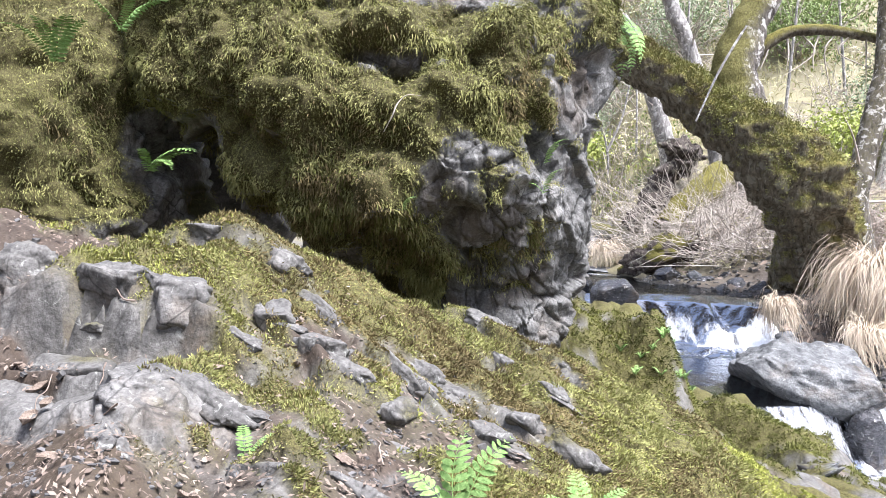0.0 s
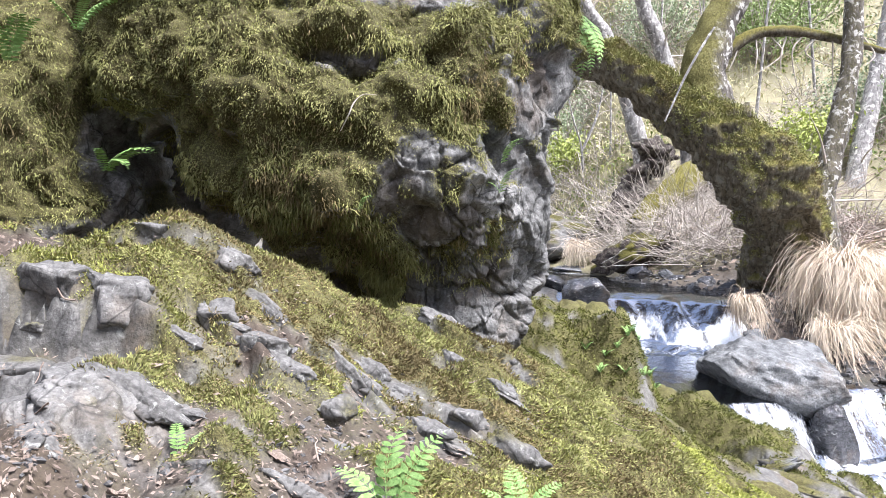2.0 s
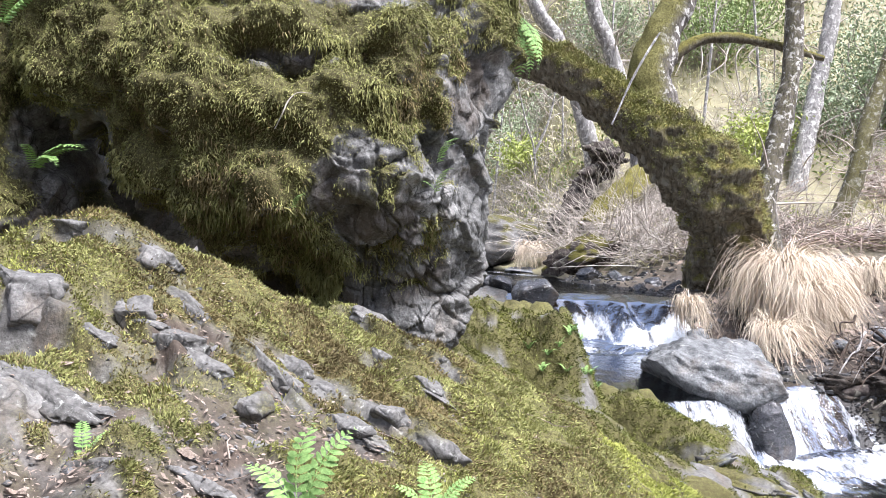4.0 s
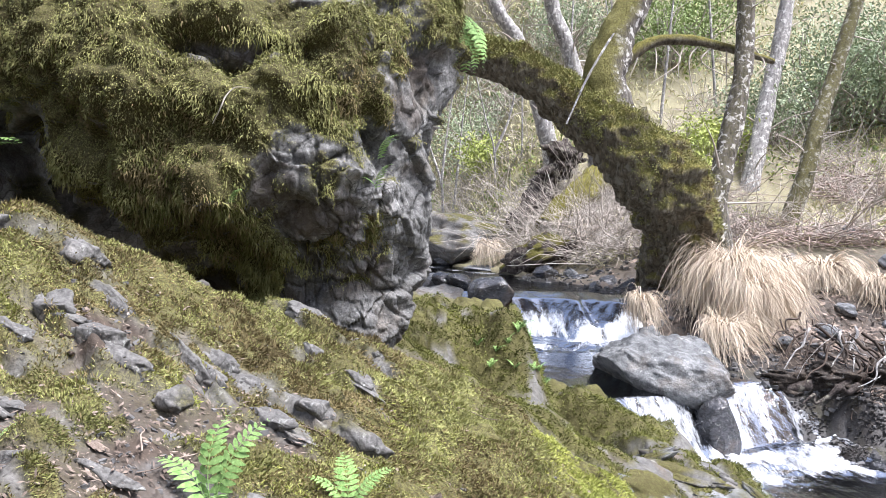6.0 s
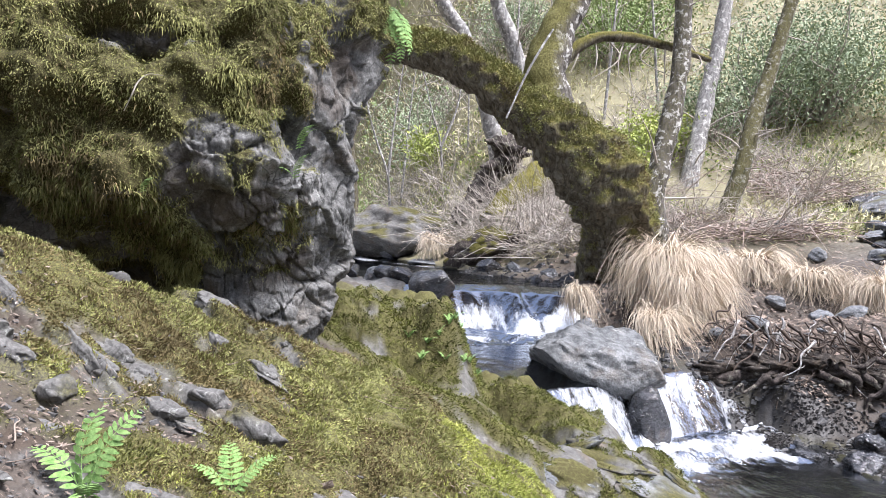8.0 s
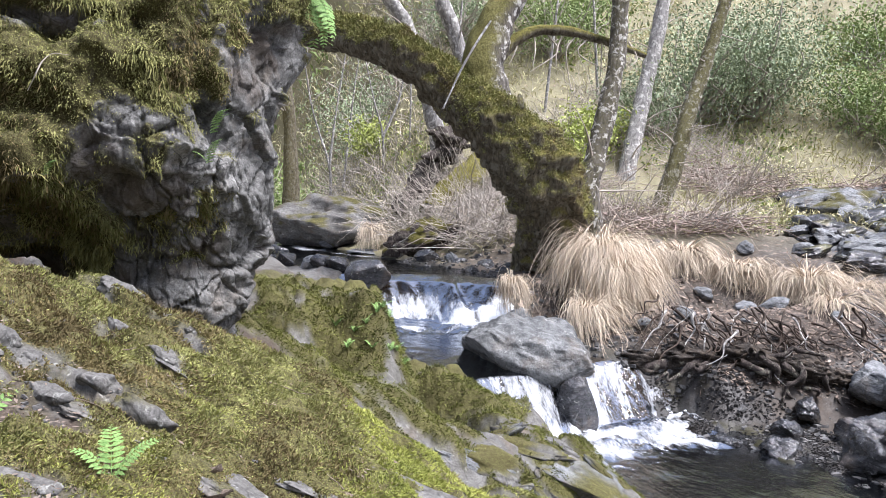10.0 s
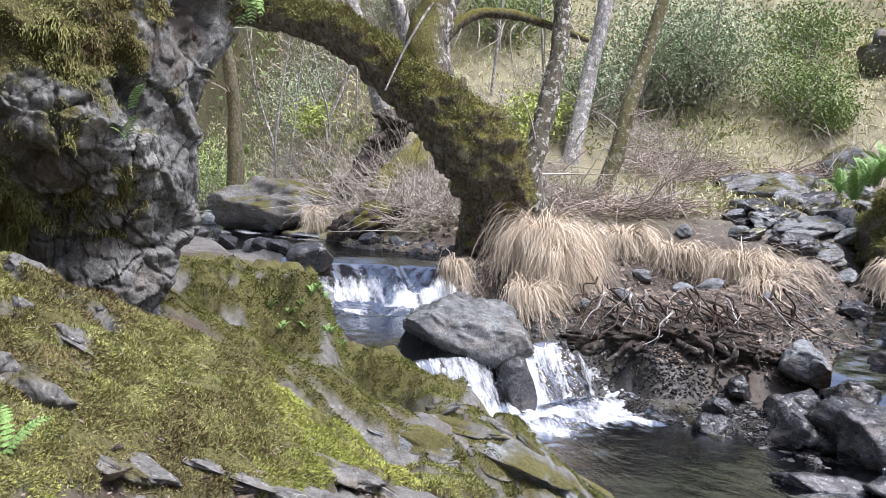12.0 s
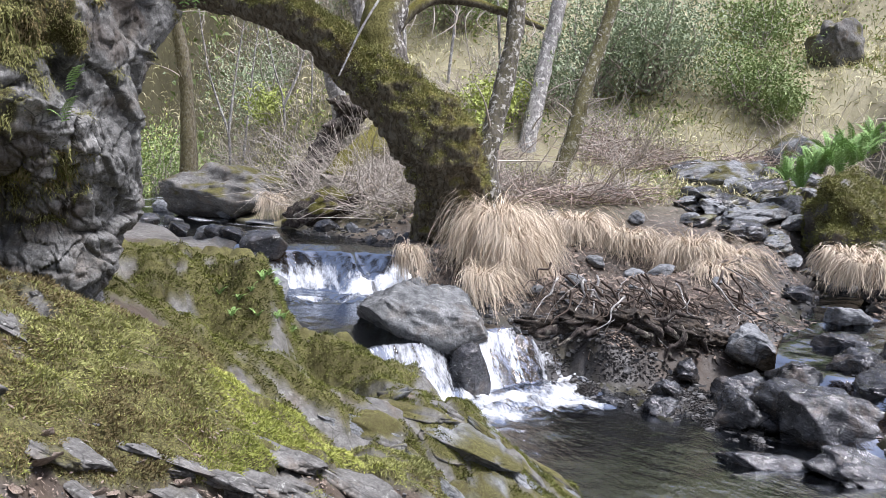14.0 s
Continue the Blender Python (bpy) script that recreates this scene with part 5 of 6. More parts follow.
def moss_on(v, n, cover, count, seed, facing=0.35):
    """Scatter places over a boulder's mossy corners."""
    rnd = np.random.RandomState(seed)
    good = np.where((cover > 0.4) & (n[:, 1] < facing))[0]
    i = rnd.choice(good, count)
    return v[i] + rnd.normal(0, 0.008, (count, 3)) - n[i] * 0.006, n[i], rnd


def boulder_moss(v, n, cover, count, seed, label):
    """Shaggy moss: combed tufts of hanging strands with shorter shoots between them."""
    p, q, rnd = moss_on(v, n, cover, count, seed)
    comb = np.stack([fbm(p * 16 + 31 * k, 2, seed + 20 + k) for k in range(3)], 1)
    out = q * 0.75 + np.array([0, 0, -0.45]) + 0.75 * comb + rnd.normal(0, 0.38, (count, 3))
    shag = np.clip(0.75 + 0.8 * fbm(p * 6, 3, seed), 0.35, 1.7)
    # upward faces get paler moss, undersides browner: light from above put into the colour
    top_lit_tone = 0.7 * fbm(p * 3.2, 3, seed + 5) + 0.5 * fbm(p * 19, 2, seed + 6) + 0.55 * q[:, 2] + rnd.normal(0, 0.22, count)
    hung = rnd.uniform(0, 1, count) < 0.5
    full = fbm(p * 26, 2, seed + 9) > rnd.uniform(-1.4, -0.25, count)
    length, width = rnd.uniform(0.009, 0.024, count) * shag, rnd.uniform(0.0020, 0.0040, count)
    for pick, material, what in ((top_lit_tone > 0.60, SLOPE_MOSS, "light green"), ((top_lit_tone > -0.2) & (top_lit_tone <= 0.60), MOSS, "olive"), ((top_lit_tone > -0.45) & (top_lit_tone <= -0.2), HUMP_MOSS, "deep green"), (top_lit_tone <= -0.45, DRY_MOSS, "brownish")):
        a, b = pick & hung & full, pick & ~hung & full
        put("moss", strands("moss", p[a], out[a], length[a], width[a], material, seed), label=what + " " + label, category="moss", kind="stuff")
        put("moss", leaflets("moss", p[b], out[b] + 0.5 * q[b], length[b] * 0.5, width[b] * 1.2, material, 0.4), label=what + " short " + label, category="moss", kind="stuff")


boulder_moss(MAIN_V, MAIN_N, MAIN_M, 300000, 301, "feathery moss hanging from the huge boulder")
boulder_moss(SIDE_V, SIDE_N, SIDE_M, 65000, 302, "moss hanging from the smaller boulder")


def slope_points(count, seed, near, far, low=-36, high=58):
    rnd = np.random.RandomState(seed)
    r = np.exp(rnd.uniform(math.log(near), math.log(far), count))
    a = np.radians(rnd.uniform(low, high, count))
    x, y = 0.2 + r * np.sin(a), -0.3 + r * np.cos(a)
    z = land(x, y)
    return x, y, z, r, rnd


def land_normal(x, y):
    e = 0.02
    bank = np.where(x < creek(y)[0], 0, 1)
    dx = np.where(bank == 0, left_bank(x - e, y) - left_bank(x + e, y), right_bank(x - e, y) - right_bank(x + e, y))
    dy = np.where(bank == 0, left_bank(x, y - e) - left_bank(x, y + e), right_bank(x, y - e) - right_bank(x, y + e))
    n = np.stack([dx, dy, np.full(len(x), 2 * e)], 1)
    return n / np.linalg.norm(n, axis=1, keepdims=True)


def ground_moss():
    x, y, z, r, rnd = slope_points(1150000, 311, 0.95, 4.4, -29, 44)
    moss, soil, wet = slope_masks(x, y, z)
    cx, cw, _ = creek(y)
    keep = (moss > rnd.uniform(0.25, 0.95, len(x))) & (x < cx - cw - 0.02) & (fbm(col3(x * 42, y * 42), 2, 318) > rnd.uniform(-1.7, -0.3, len(x)))
    x, y, z, r = x[keep], y[keep], z[keep], r[keep]
    n = land_normal(x, y)
    p = np.stack([x, y, z + moss[keep] * 0.006 + moss_swell(x, y, moss[keep])], 1)
    out = n * 0.6 + rnd.normal(0, 0.6, (len(x), 3)) + np.array([0.3, -0.25, 0.05]) + 0.7 * np.stack([fbm(p * 24 + 31 * q, 2, 340 + q) for q in range(3)], 1)
    lump = fbm(p * 16, 3, 317)
    p[:, 2] += 0.006 * np.maximum(lump, 0)
    length = rnd.uniform(0.005, 0.011, len(x)) * (r / 1.7) ** 0.7 * (1 + 0.6 * np.clip(lump, -0.5, 1))
    width = rnd.uniform(0.0016, 0.0029, len(x)) * (r / 1.7) ** 0.7
    bright = fbm(p * 4, 3, 315) + 1.15 * step(0.35, 0.75, x) * step(2.1, 1.5, y) - 0.30 - 0.6 * step(2.4, 3.0, y) + rnd.normal(0, 0.3, len(x))
    dry = fbm(p * 5 + 7, 3, 316) + rnd.normal(0, 0.3, len(x)) + 0.1 + 0.35 * step(0.3, 0.1, x) * step(1.5, 1.3, y)
    kind = np.where(bright > 0.35, 2, np.where(y > 2.6, 3, np.where(dry > 0.25, 1, 0)))
    for k, material, what in ((0, SLOPE_MOSS, "olive green moss carpet over the rock slope"), (1, DRY_MOSS, "dry brownish moss carpet over the rock slope"), (2, BRIGHT_MOSS, "bright yellow-green moss cushions on the rock slope"), (3, HUMP_MOSS, "deep green moss over the bedrock hump")):
        s = kind == k
        put("moss", leaflets("moss", p[s], out[s], length[s], width[s], material), label=what, category="moss", kind="stuff")


ground_moss()


def rock_moss(ob, count, seed, material, label, size=1.0):
    """Moss shoots on a rock that is already placed."""
    me = ob.data
    v = np.empty(len(me.vertices) * 3, np.float32)
    me.vertices.foreach_get("co", v)
    n = np.empty_like(v)
    me.vertices.foreach_get("normal", n)
    cover = np.empty(len(me.vertices), np.float32)
    me.attributes["moss"].data.foreach_get("value", cover)
    m = np.array(ob.matrix_basis)
    v, n = v.reshape(-1, 3) @ m[:3, :3].T + m[:3, 3], n.reshape(-1, 3) @ m[:3, :3].T
    rnd = np.random.RandomState(seed)
    good = np.where(cover > 0.35)[0]
    if not len(good):
        return
    i = rnd.choice(good, count)
    spread = 0.6 * np.sqrt(4 * math.pi * np.prod(ob.dimensions) ** (2 / 3) / len(v))
    p = v[i] + rnd.normal(0, spread, (count, 3)) * (1 - 0.9 * np.abs(n[i]))
    out = n[i] + rnd.normal(0, 0.5, (count, 3))
    put("moss", leaflets("moss", p, out, rnd.uniform(0.012, 0.03, count) * size, rnd.uniform(0.004, 0.008, count) * size, material), label=label, category="moss", kind="stuff")


rock_moss(mossy_hump, 42000, 321, HUMP_MOSS, "thick olive moss on the bedrock hump")


def chips(name, count, seed, near, far, low, high, where, small, large, material, label):
    """Curled bits of dead leaf and bark that lie about."""
    x, y, z, r, rnd = slope_points(count, seed, near, far, low, high)
    keep = where(x, y, z, rnd)
    x, y, z, r = x[keep], y[keep], z[keep], r[keep]
    n = land_normal(x, y)
    p = np.stack([x, y, z + 0.004 + rnd.uniform(0, 0.012, len(x))], 1)
    out = np.cross(n, rnd.normal(size=(len(x), 3))) + n * rnd.normal(0.05, 0.18, len(x))[:, None]
    side = np.cross(out, n) + rnd.normal(0, 0.25, (len(x), 3))
    l = rnd.uniform(0, 1, len(x)) ** 2.2 * (large - small) + small
    put(name, leaflets(name, p, out, l, l * rnd.uniform(0.12, 0.5, len(x)), material, 0.03, side), label=label, category="litter", kind="stuff")


def on_slope(x, y, z, rnd):
    moss, soil, wet = slope_masks(x, y, z)
    return (y < 3.2) & (x < 2.2) & (soil + 0.12 * moss + 0.1 > rnd.uniform(0.1, 1, len(x))) & (wet < 0.2)


def on_right(x, y, z, rnd):
    cx, cw, cz = creek(y)
    return (x > cx + cw + 0.05) & (land(x, y) > cz + 0.06)


chips("leaf_litter", 12000, 331, 0.8, 3.0, -40, 50, on_slope, 0.004, 0.014, BITS, "brown leaf scraps and bark bits on the slope")
chips("leaf_litter", 70000, 334, 0.8, 3.2, -40, 50, on_slope, 0.003, 0.016, BITS, "fine grey-brown needle litter on the slope")
chips("leaf_litter", 26000, 332, 4.5, 16, 10, 58, on_right, 0.015, 0.10, DEAD_LEAF, "brown leaf litter strewn over the far bank")
chips("leaf_litter", 34000, 335, 5.3, 9.0, 24, 52, on_right, 0.012, 0.06, BITS, "pinkish brown leaf scraps and twigs on the far bank")
chips("leaf_litter", 26000, 333, 4.3, 9, 14, 56, on_right, 0.012, 0.08, ROOT, "dark rotten litter on the far bank")


def gravel(name, count, seed, near, far, low, high, where, small, large, material, label):
    """Small loose stones: cubes knocked out of shape."""
    x, y, z, r, rnd = slope_points(count, seed, near, far, low, high)
    keep = where(x, y, z, rnd)
    x, y, z = x[keep], y[keep], z[keep]
    n = len(x)
    cube = np.array([(a, b, c) for a in (-1, 1) for b in (-1, 1) for c in (-1, 1)], float)
    size = (rnd.uniform(0, 1, n) ** 2.5 * (large - small) + small)[:, None] * rnd.uniform(0.6, 1.2, (n, 3)) * np.array([1, 0.9, 0.6])
    k = cube[None] * size[:, None] * 0.5 * (1 + rnd.uniform(-0.35, 0.2, (n, 8, 1)))
    a = rnd.uniform(0, 6.28, n)[:, None]
    t = rnd.normal(0, 0.4, n)[:, None]
    kx, ky, kz = k[..., 0] * np.cos(a) - k[..., 1] * np.sin(a), k[..., 0] * np.sin(a) + k[..., 1] * np.cos(a), k[..., 2]
    kx, kz = kx * np.cos(t) + kz * np.sin(t), kz * np.cos(t) - kx * np.sin(t)
    v = np.stack([kx + x[:, None], ky + y[:, None], kz + z[:, None] + 0.2 * size[:, 2:3]], -1).reshape(-1, 3)
    f = (np.arange(n) * 8)[:, None, None] + np.array([(0, 1, 3, 2), (4, 6, 7, 5), (0, 4, 5, 1), (2, 3, 7, 6), (0, 2, 6, 4), (1, 5, 7, 3)])[None]
    put(name, mesh_of(name, v, f.reshape(-1, 4), material, False), label=label, category="gravel", kind="stuff")


def shore(x, y, z, rnd):
    cx, cw, cz = creek(y)
    gap = x - cx - cw
    sy, sw, sz = side_creek(x)
    wet = (np.abs(y - sy) < sw + 0.5) & (x > 4.0)
    return ((gap > -0.25) & (gap < 1.0 + 0.4 * rnd.normal(size=len(x))) & (y > 2) | wet) & (y < 12)


gravel("gravel", 30000, 337, 3.5, 13, 12, 60, shore, 0.010, 0.055, STONES, "grey gravel along the creek's far shore")
gravel("gravel", 26000, 339, 4.6, 6.4, 30, 48, lambda x, y, z, rnd: (x - creek(y)[0] - creek(y)[1] > -0.1) & (x - creek(y)[0] - creek(y)[1] < 0.75), 0.006, 0.026, WET_STONES, "dark wet gravel under the root-bound bank")
gravel("gravel", 9000, 338, 0.85, 2.6, -40, 45, on_slope, 0.003, 0.014, STONES, "small stone chips on the slope")


# ---- ferns ----
def fern_mesh(seed, length, pinna, pairs, width_ratio=0.34):
    """One arching frond with two rows of rounded leaflets; it grows along +x and bends down."""
    rnd = np.random.RandomState(seed)
    u = np.linspace(0.02, 1, pairs)
    x, z = length * u * (1 - 0.12 * u), length * (0.75 * u - 0.62 * u ** 2.0)
    verts, faces = [], []
    for i in range(pairs):
        t = np.array([1, 0, 0.75 - 1.24 * u[i]])
        t /= np.linalg.norm(t)
        l = pinna * (0.35 + 0.65 * math.sin(math.pi * min(1, (u[i] * 0.85 + 0.15)) ** 0.9)) * (1.0 if u[i] < 0.9 else 0.5)
        for s in (-1, 1):
            d = np.array([0.38, s, 0.0]) + rnd.normal(0, 0.07, 3)
            d /= np.linalg.norm(d)
            w = np.cross(d, np.cross(t, [0, 1, 0]))
            w /= np.linalg.norm(w)
            o = np.array([x[i], 0, z[i]])
            b = len(verts)
            for a, h, sag in ((0.0, 0.10, 0), (0.3, 0.5, 0.02), (0.7, 0.44, -0.03), (1.0, 0.10, -0.14)):
                c = o + d * l * a + np.array([0, 0, sag * l])
                verts += [c - w * l * width_ratio * h, c + w * l * width_ratio * h]
            for k in range(3):
                faces.append((b + 2 * k, b + 2 * k + 1, b + 2 * k + 3, b + 2 * k + 2))
    stem, sf = tube([(x[i], 0, z[i], 0.006 * length * (1.2 - u[i])) for i in range(0, pairs, max(1, pairs // 6))], 5, 3)
    faces = np.concatenate([np.array(faces), sf + len(verts)])
    return mesh_of("frond", np.concatenate([np.array(verts), stem]), faces, FERN, False)


FRONDS = [fern_mesh(341, 1.0, 0.20, 13), fern_mesh(342, 1.0, 0.16, 16), fern_mesh(343, 1.0, 0.11, 22, 0.3)]


def fern(x, y, z, fronds, label, kind=0, group="", size=1.0):
    """A plant of some fronds: each (turn, lift, roll, length)."""
    f = holder("fern", pose(x, y, z), label, "fern", group)
    for i, (turn, lift, roll, length) in enumerate(fronds):
        put("frond", FRONDS[(kind + (i % 2 if kind < 2 else 0)) % 3], f, pose(0, 0, 0, 0, 0, turn) @ pose(0, 0, 0, 0, -lift, 0) @ pose(0, 0, 0, roll, 0, 0) @ Matrix.Scale(length * size, 4))
    return f


def ground_z(x, y):
    return float(land(x, y)[0])


fern(0.02, 1.03, ground_z(0.02, 1.03) - 0.01, [(70, 58, -20, 0.15), (20, 52, 25, 0.16), (150, 28, 0, 0.13), (285, 20, 0, 0.11)], "small bright green fern rooted in moss")
fern(0.20, 1.10, ground_z(0.20, 1.10), [(100, 45, 0, 0.10), (20, 30, 10, 0.10), (170, 30, 0, 0.09)], "small green fern seedling on the slope")
fern(-0.26, 1.03, ground_z(-0.26, 1.03), [(110, 40, 0, 0.06), (30, 25, 0, 0.06)], "tiny green fern between stones")
fern(0.29, face_y(0.29, 1.60) - 0.03, 1.60, [(-60, 25, 20, 0.13), (200, 20, -20, 0.07)], "small fern on the boulder's face", 1, "ferns on the boulder")
fern(0.30, face_y(0.30, 1.69) - 0.03, 1.69, [(-60, 20, 20, 0.14), (-30, 30, 10, 0.10)], "small fern on the boulder's face", 1, "ferns on the boulder")
fern(-0.11, face_y(-0.11, 1.55) - 0.03, 1.55, [(-55, 15, 20, 0.09)], "small fern on the boulder's face", 1, "ferns on the boulder")
fern(-1.12, 2.30, 1.98, [(-50, 30, 0, 0.2), (-130, 20, 0, 0.2), (-10, 40, 0, 0.18), (-90, 25, 0, 0.2)], "leafy fern on the mossy boulder's shoulder", 1, "ferns on the boulder")
fern(-0.98, 2.42, 2.10, [(10, 25, 0, 0.20), (-50, 20, 0, 0.18), (50, 30, 0, 0.2), (-150, 25, 0, 0.2)], "leafy fern on the mossy boulder's top", 1, "ferns on the boulder")
fern(-0.93, 2.50, 1.68, [(-25, 5, 10, 0.24), (-50, -10, 0, 0.22), (0, 10, 0, 0.18), (-80, 10, 0, 0.18)], "green fern growing inside the cave mouth", 1)
fern(0.60, 2.92, 2.36, [(-20, 20, 0, 0.34), (-60, -10, 10, 0.36), (20, 30, 0, 0.32), (-100, -10, 0, 0.30), (-40, 5, 20, 0.34), (-5, -15, 0, 0.34), (-75, 20, 0, 0.3)], "hanging fern on the boulder's back corner", 1, "ferns on the boulder")
fern(0.60, 2.90, 2.30, [(-60, -60, 0, 0.30), (-90, -65, 10, 0.30), (-30, -70, 0, 0.28), (-20, -78, 40, 0.3), (-110, -70, 0, 0.3), (-60, -80, 20, 0.32)], "hanging fern on the boulder's back corner", 1, "ferns on the boulder")


# ---- roots, brush and shrubs ----
def wiggle(rnd, start, end, r, n=5, amp=0.08):
    """A crooked line of rows x, y, z, radius."""
    rows = []
    for i in range(n + 1):
        u = i / n
        k = amp if 0 < i < n else 0
        rows.append(tuple(start[j] + (end[j] - start[j]) * u + rnd.uniform(-k, k) for j in range(3)) + (r * (1 - 0.75 * u),))
    return rows


def root_tangle(x0, y0, x1, y1, count, seed, label, high=0.28, spread=0.35):
    x, y = (x0 + x1) / 2, (y0 + y1) / 2
    h = holder("root_tangle", pose(x, y, ground_z(x, y)), label, "roots")
    rnd = random.Random(seed)
    for i in range(count):
        u = rnd.random()
        x, y = x0 + (x1 - x0) * u, y0 + (y1 - y0) * u + rnd.uniform(0, 0.25)
        z = ground_z(x, y) + rnd.uniform(0, high)
        dx, dy = rnd.uniform(-0.45, 0.45), -rnd.uniform(0.02, spread)
        ex, ey = x + dx, y + dy
        limb("root", wiggle(rnd, (x, y, z), (ex, ey, max(ground_z(ex, ey) - 0.02, z - rnd.uniform(0.1, 0.4))), rnd.uniform(0.003, 0.013), 5, 0.03), ROOT if i % 6 else PALE_BARK, 6, 4, 0.25, seed + i, 14, 0, h)
    return h


root_tangle(3.45, 5.3, 4.3, 5.0, 36, 601, "tangled dark roots along the undercut bank")
root_tangle(4.0, 5.0, 5.2, 4.85, 48, 602, "tangled washed-out roots hanging over the bank", 0.34, 0.45)
BANK_SOIL = rock_material("dark bank soil", (0.022, 0.018, 0.014), (0.075, 0.06, 0.046), size=0.8, lines=0.0)
for i, (x, y, z, a, b, c, turn) in enumerate([(3.36, 5.32, 0.40, 0.30, 0.20, 0.10, -10), (3.72, 5.16, 0.42, 0.30, 0.22, 0.11, -22), (4.06, 5.02, 0.42, 0.30, 0.24, 0.12, -18), (4.40, 4.92, 0.38, 0.28, 0.22, 0.11, -20), (4.66, 4.86, 0.28, 0.2, 0.2, 0.10, -20)]):
    rock("bank_edge", (x, y, z), (a, b, c), (-6, 6, turn), 615 + i, 20, 6, BANK_SOIL, 0, rough=0.22, fine=0.06, label="dark overhanging edge of the root-bound bank", category="bank", group="bank edges")
for i, (x, y, z, dx, dz, r) in enumerate([(3.2, 5.22, 0.42, 0.55, -0.05, 0.026), (3.55, 5.05, 0.44, 0.5, -0.08, 0.03), (3.9, 4.86, 0.46, 0.35, -0.2, 0.034), (4.05, 4.8, 0.5, 0.22, -0.32, 0.03), (4.2, 4.78, 0.48, 0.3, -0.34, 0.028), (4.32, 4.74, 0.44, -0.2, -0.3, 0.024), (3.7, 4.95, 0.42, -0.45, -0.1, 0.024), (4.45, 4.72, 0.4, 0.2, -0.3, 0.026), (3.98, 4.84, 0.52, 0.6, -0.04, 0.03)]):
    rnd = random.Random(590 + i)
    limb("root", wiggle(rnd, (x, y, z), (x + dx, y - 0.06 - 0.1 * abs(dz), z + dz), r, 6, 0.045), DEAD_WOOD, 10, 6, 0.3, 590 + i, 12, 0, None, "thick dark root twisting out of the bank", "root", "thick roots of the bank")
root_tangle(3.7, 5.02, 4.6, 4.78, 44, 604, "tangled pale and dark roots over the bank's edge", 0.34, 0.16)
root_tangle(2.3, 9.5, 3.1, 9.1, 26, 603, "dark roots under the overhanging bank", 0.35, 0.5)
rock("earth_overhang", (2.62, 9.6, 1.14), (0.55, 0.34, 0.26), (0, -8, -20), 611, 18, 8, DEAD_WOOD, 0.4, label="dark undercut earth bank above the pool", category="bank", rough=0.2)


def crooked_brush(name, count, seed, near, far, low, high, where, length, radius, material, label, rise=0.6):
    """A mat of thin bare twigs, each of two three-sided pieces."""
    x, y, z, r, rnd = slope_points(count, seed, near, far, low, high)
    keep = where(x, y, z, rnd)
    x, y, z = x[keep], y[keep], z[keep]
    n = len(x)
    a = np.stack([x, y, z + rnd.uniform(0, 0.12, n)], 1)
    d = rnd.normal(size=(n, 3))
    d[:, 2] = np.abs(d[:, 2]) * rise + 0.05
    d /= np.linalg.norm(d, axis=1, keepdims=True)
    l = (rnd.uniform(0.3, 1.0, n) * length)[:, None]
    b = a + d * l * 0.5
    c = b + (d + rnd.normal(0, 0.35, (n, 3)) - np.array([0, 0, 0.25])) * l * 0.5
    s = np.cross(d, rnd.normal(size=(n, 3)))
    s /= np.linalg.norm(s, axis=1, keepdims=True)
    t = np.cross(d, s)
    w = (rnd.uniform(0.5, 1.2, n) * radius)[:, None]
    ring = [np.cos(k) * s + np.sin(k) * t for k in (0, 2.094, 4.189)]
    v = np.stack([p + q * w * k for p, k in ((a, 1.0), (b, 0.75), (c, 0.25)) for q in ring], 1).reshape(-1, 3)
    o = (np.arange(n) * 9)[:, None]
    f = np.concatenate([o + np.array([[3 * j + i, 3 * j + (i + 1) % 3, 3 * j + 3 + (i + 1) % 3, 3 * j + 3 + i]]) for j in (0, 1) for i in range(3)])
    put(name, mesh_of(name, v, f, material, True), label=label, category="brush", kind="stuff")


def hillside(x, y, z, rnd):
    cx, cw, cz = creek(y)
    return ((x > cx + cw + 0.5) & (y > 8.6 - 0.12 * (x - 3)) | (y > 24)) & (z > cz + 0.12)


def brushy(x, y, z, rnd):
    return hillside(x, y, z, rnd) & (fbm(col3(x * 0.5, y * 0.5), 3, 621) > -0.1) & ~((x > 8.3) & (y > 9.6)) & ~((x - 7.9) ** 2 + (y - 8.2) ** 2 < 2.2)


def blades(name, count, seed, near, far, low, high, where, length, width, material, label):
    x, y, z, r, rnd = slope_points(count, seed, near, far, low, high)
    keep = where(x, y, z, rnd)
    p = np.stack([x[keep], y[keep], z[keep] - 0.01], 1)
    n = len(p)
    out = rnd.normal(0, 0.55, (n, 3)) + np.array([0, 0, 0.9])
    grow = np.sqrt(np.maximum(r[keep], 8) / 12)
    put(name, leaflets(name, p, out, rnd.uniform(0.4, 1, n) * length * grow, width * grow, material, 0.35), label=label, category="grass", kind="stuff")


def meadow(x, y, z, rnd):
    return hillside(x, y, z, rnd) & (fbm(col3(x * 0.45 + 3, y * 0.45), 3, 622) + 0.5 * step(11, 15, y) > rnd.uniform(-0.5, 0.5, len(x)))


def green_patch(x, y, z, rnd):
    return hillside(x, y, z, rnd) & (fbm(col3(x * 0.6 + 8, y * 0.6), 3, 623) > 0.22 + rnd.uniform(-0.15, 0.3, len(x)))


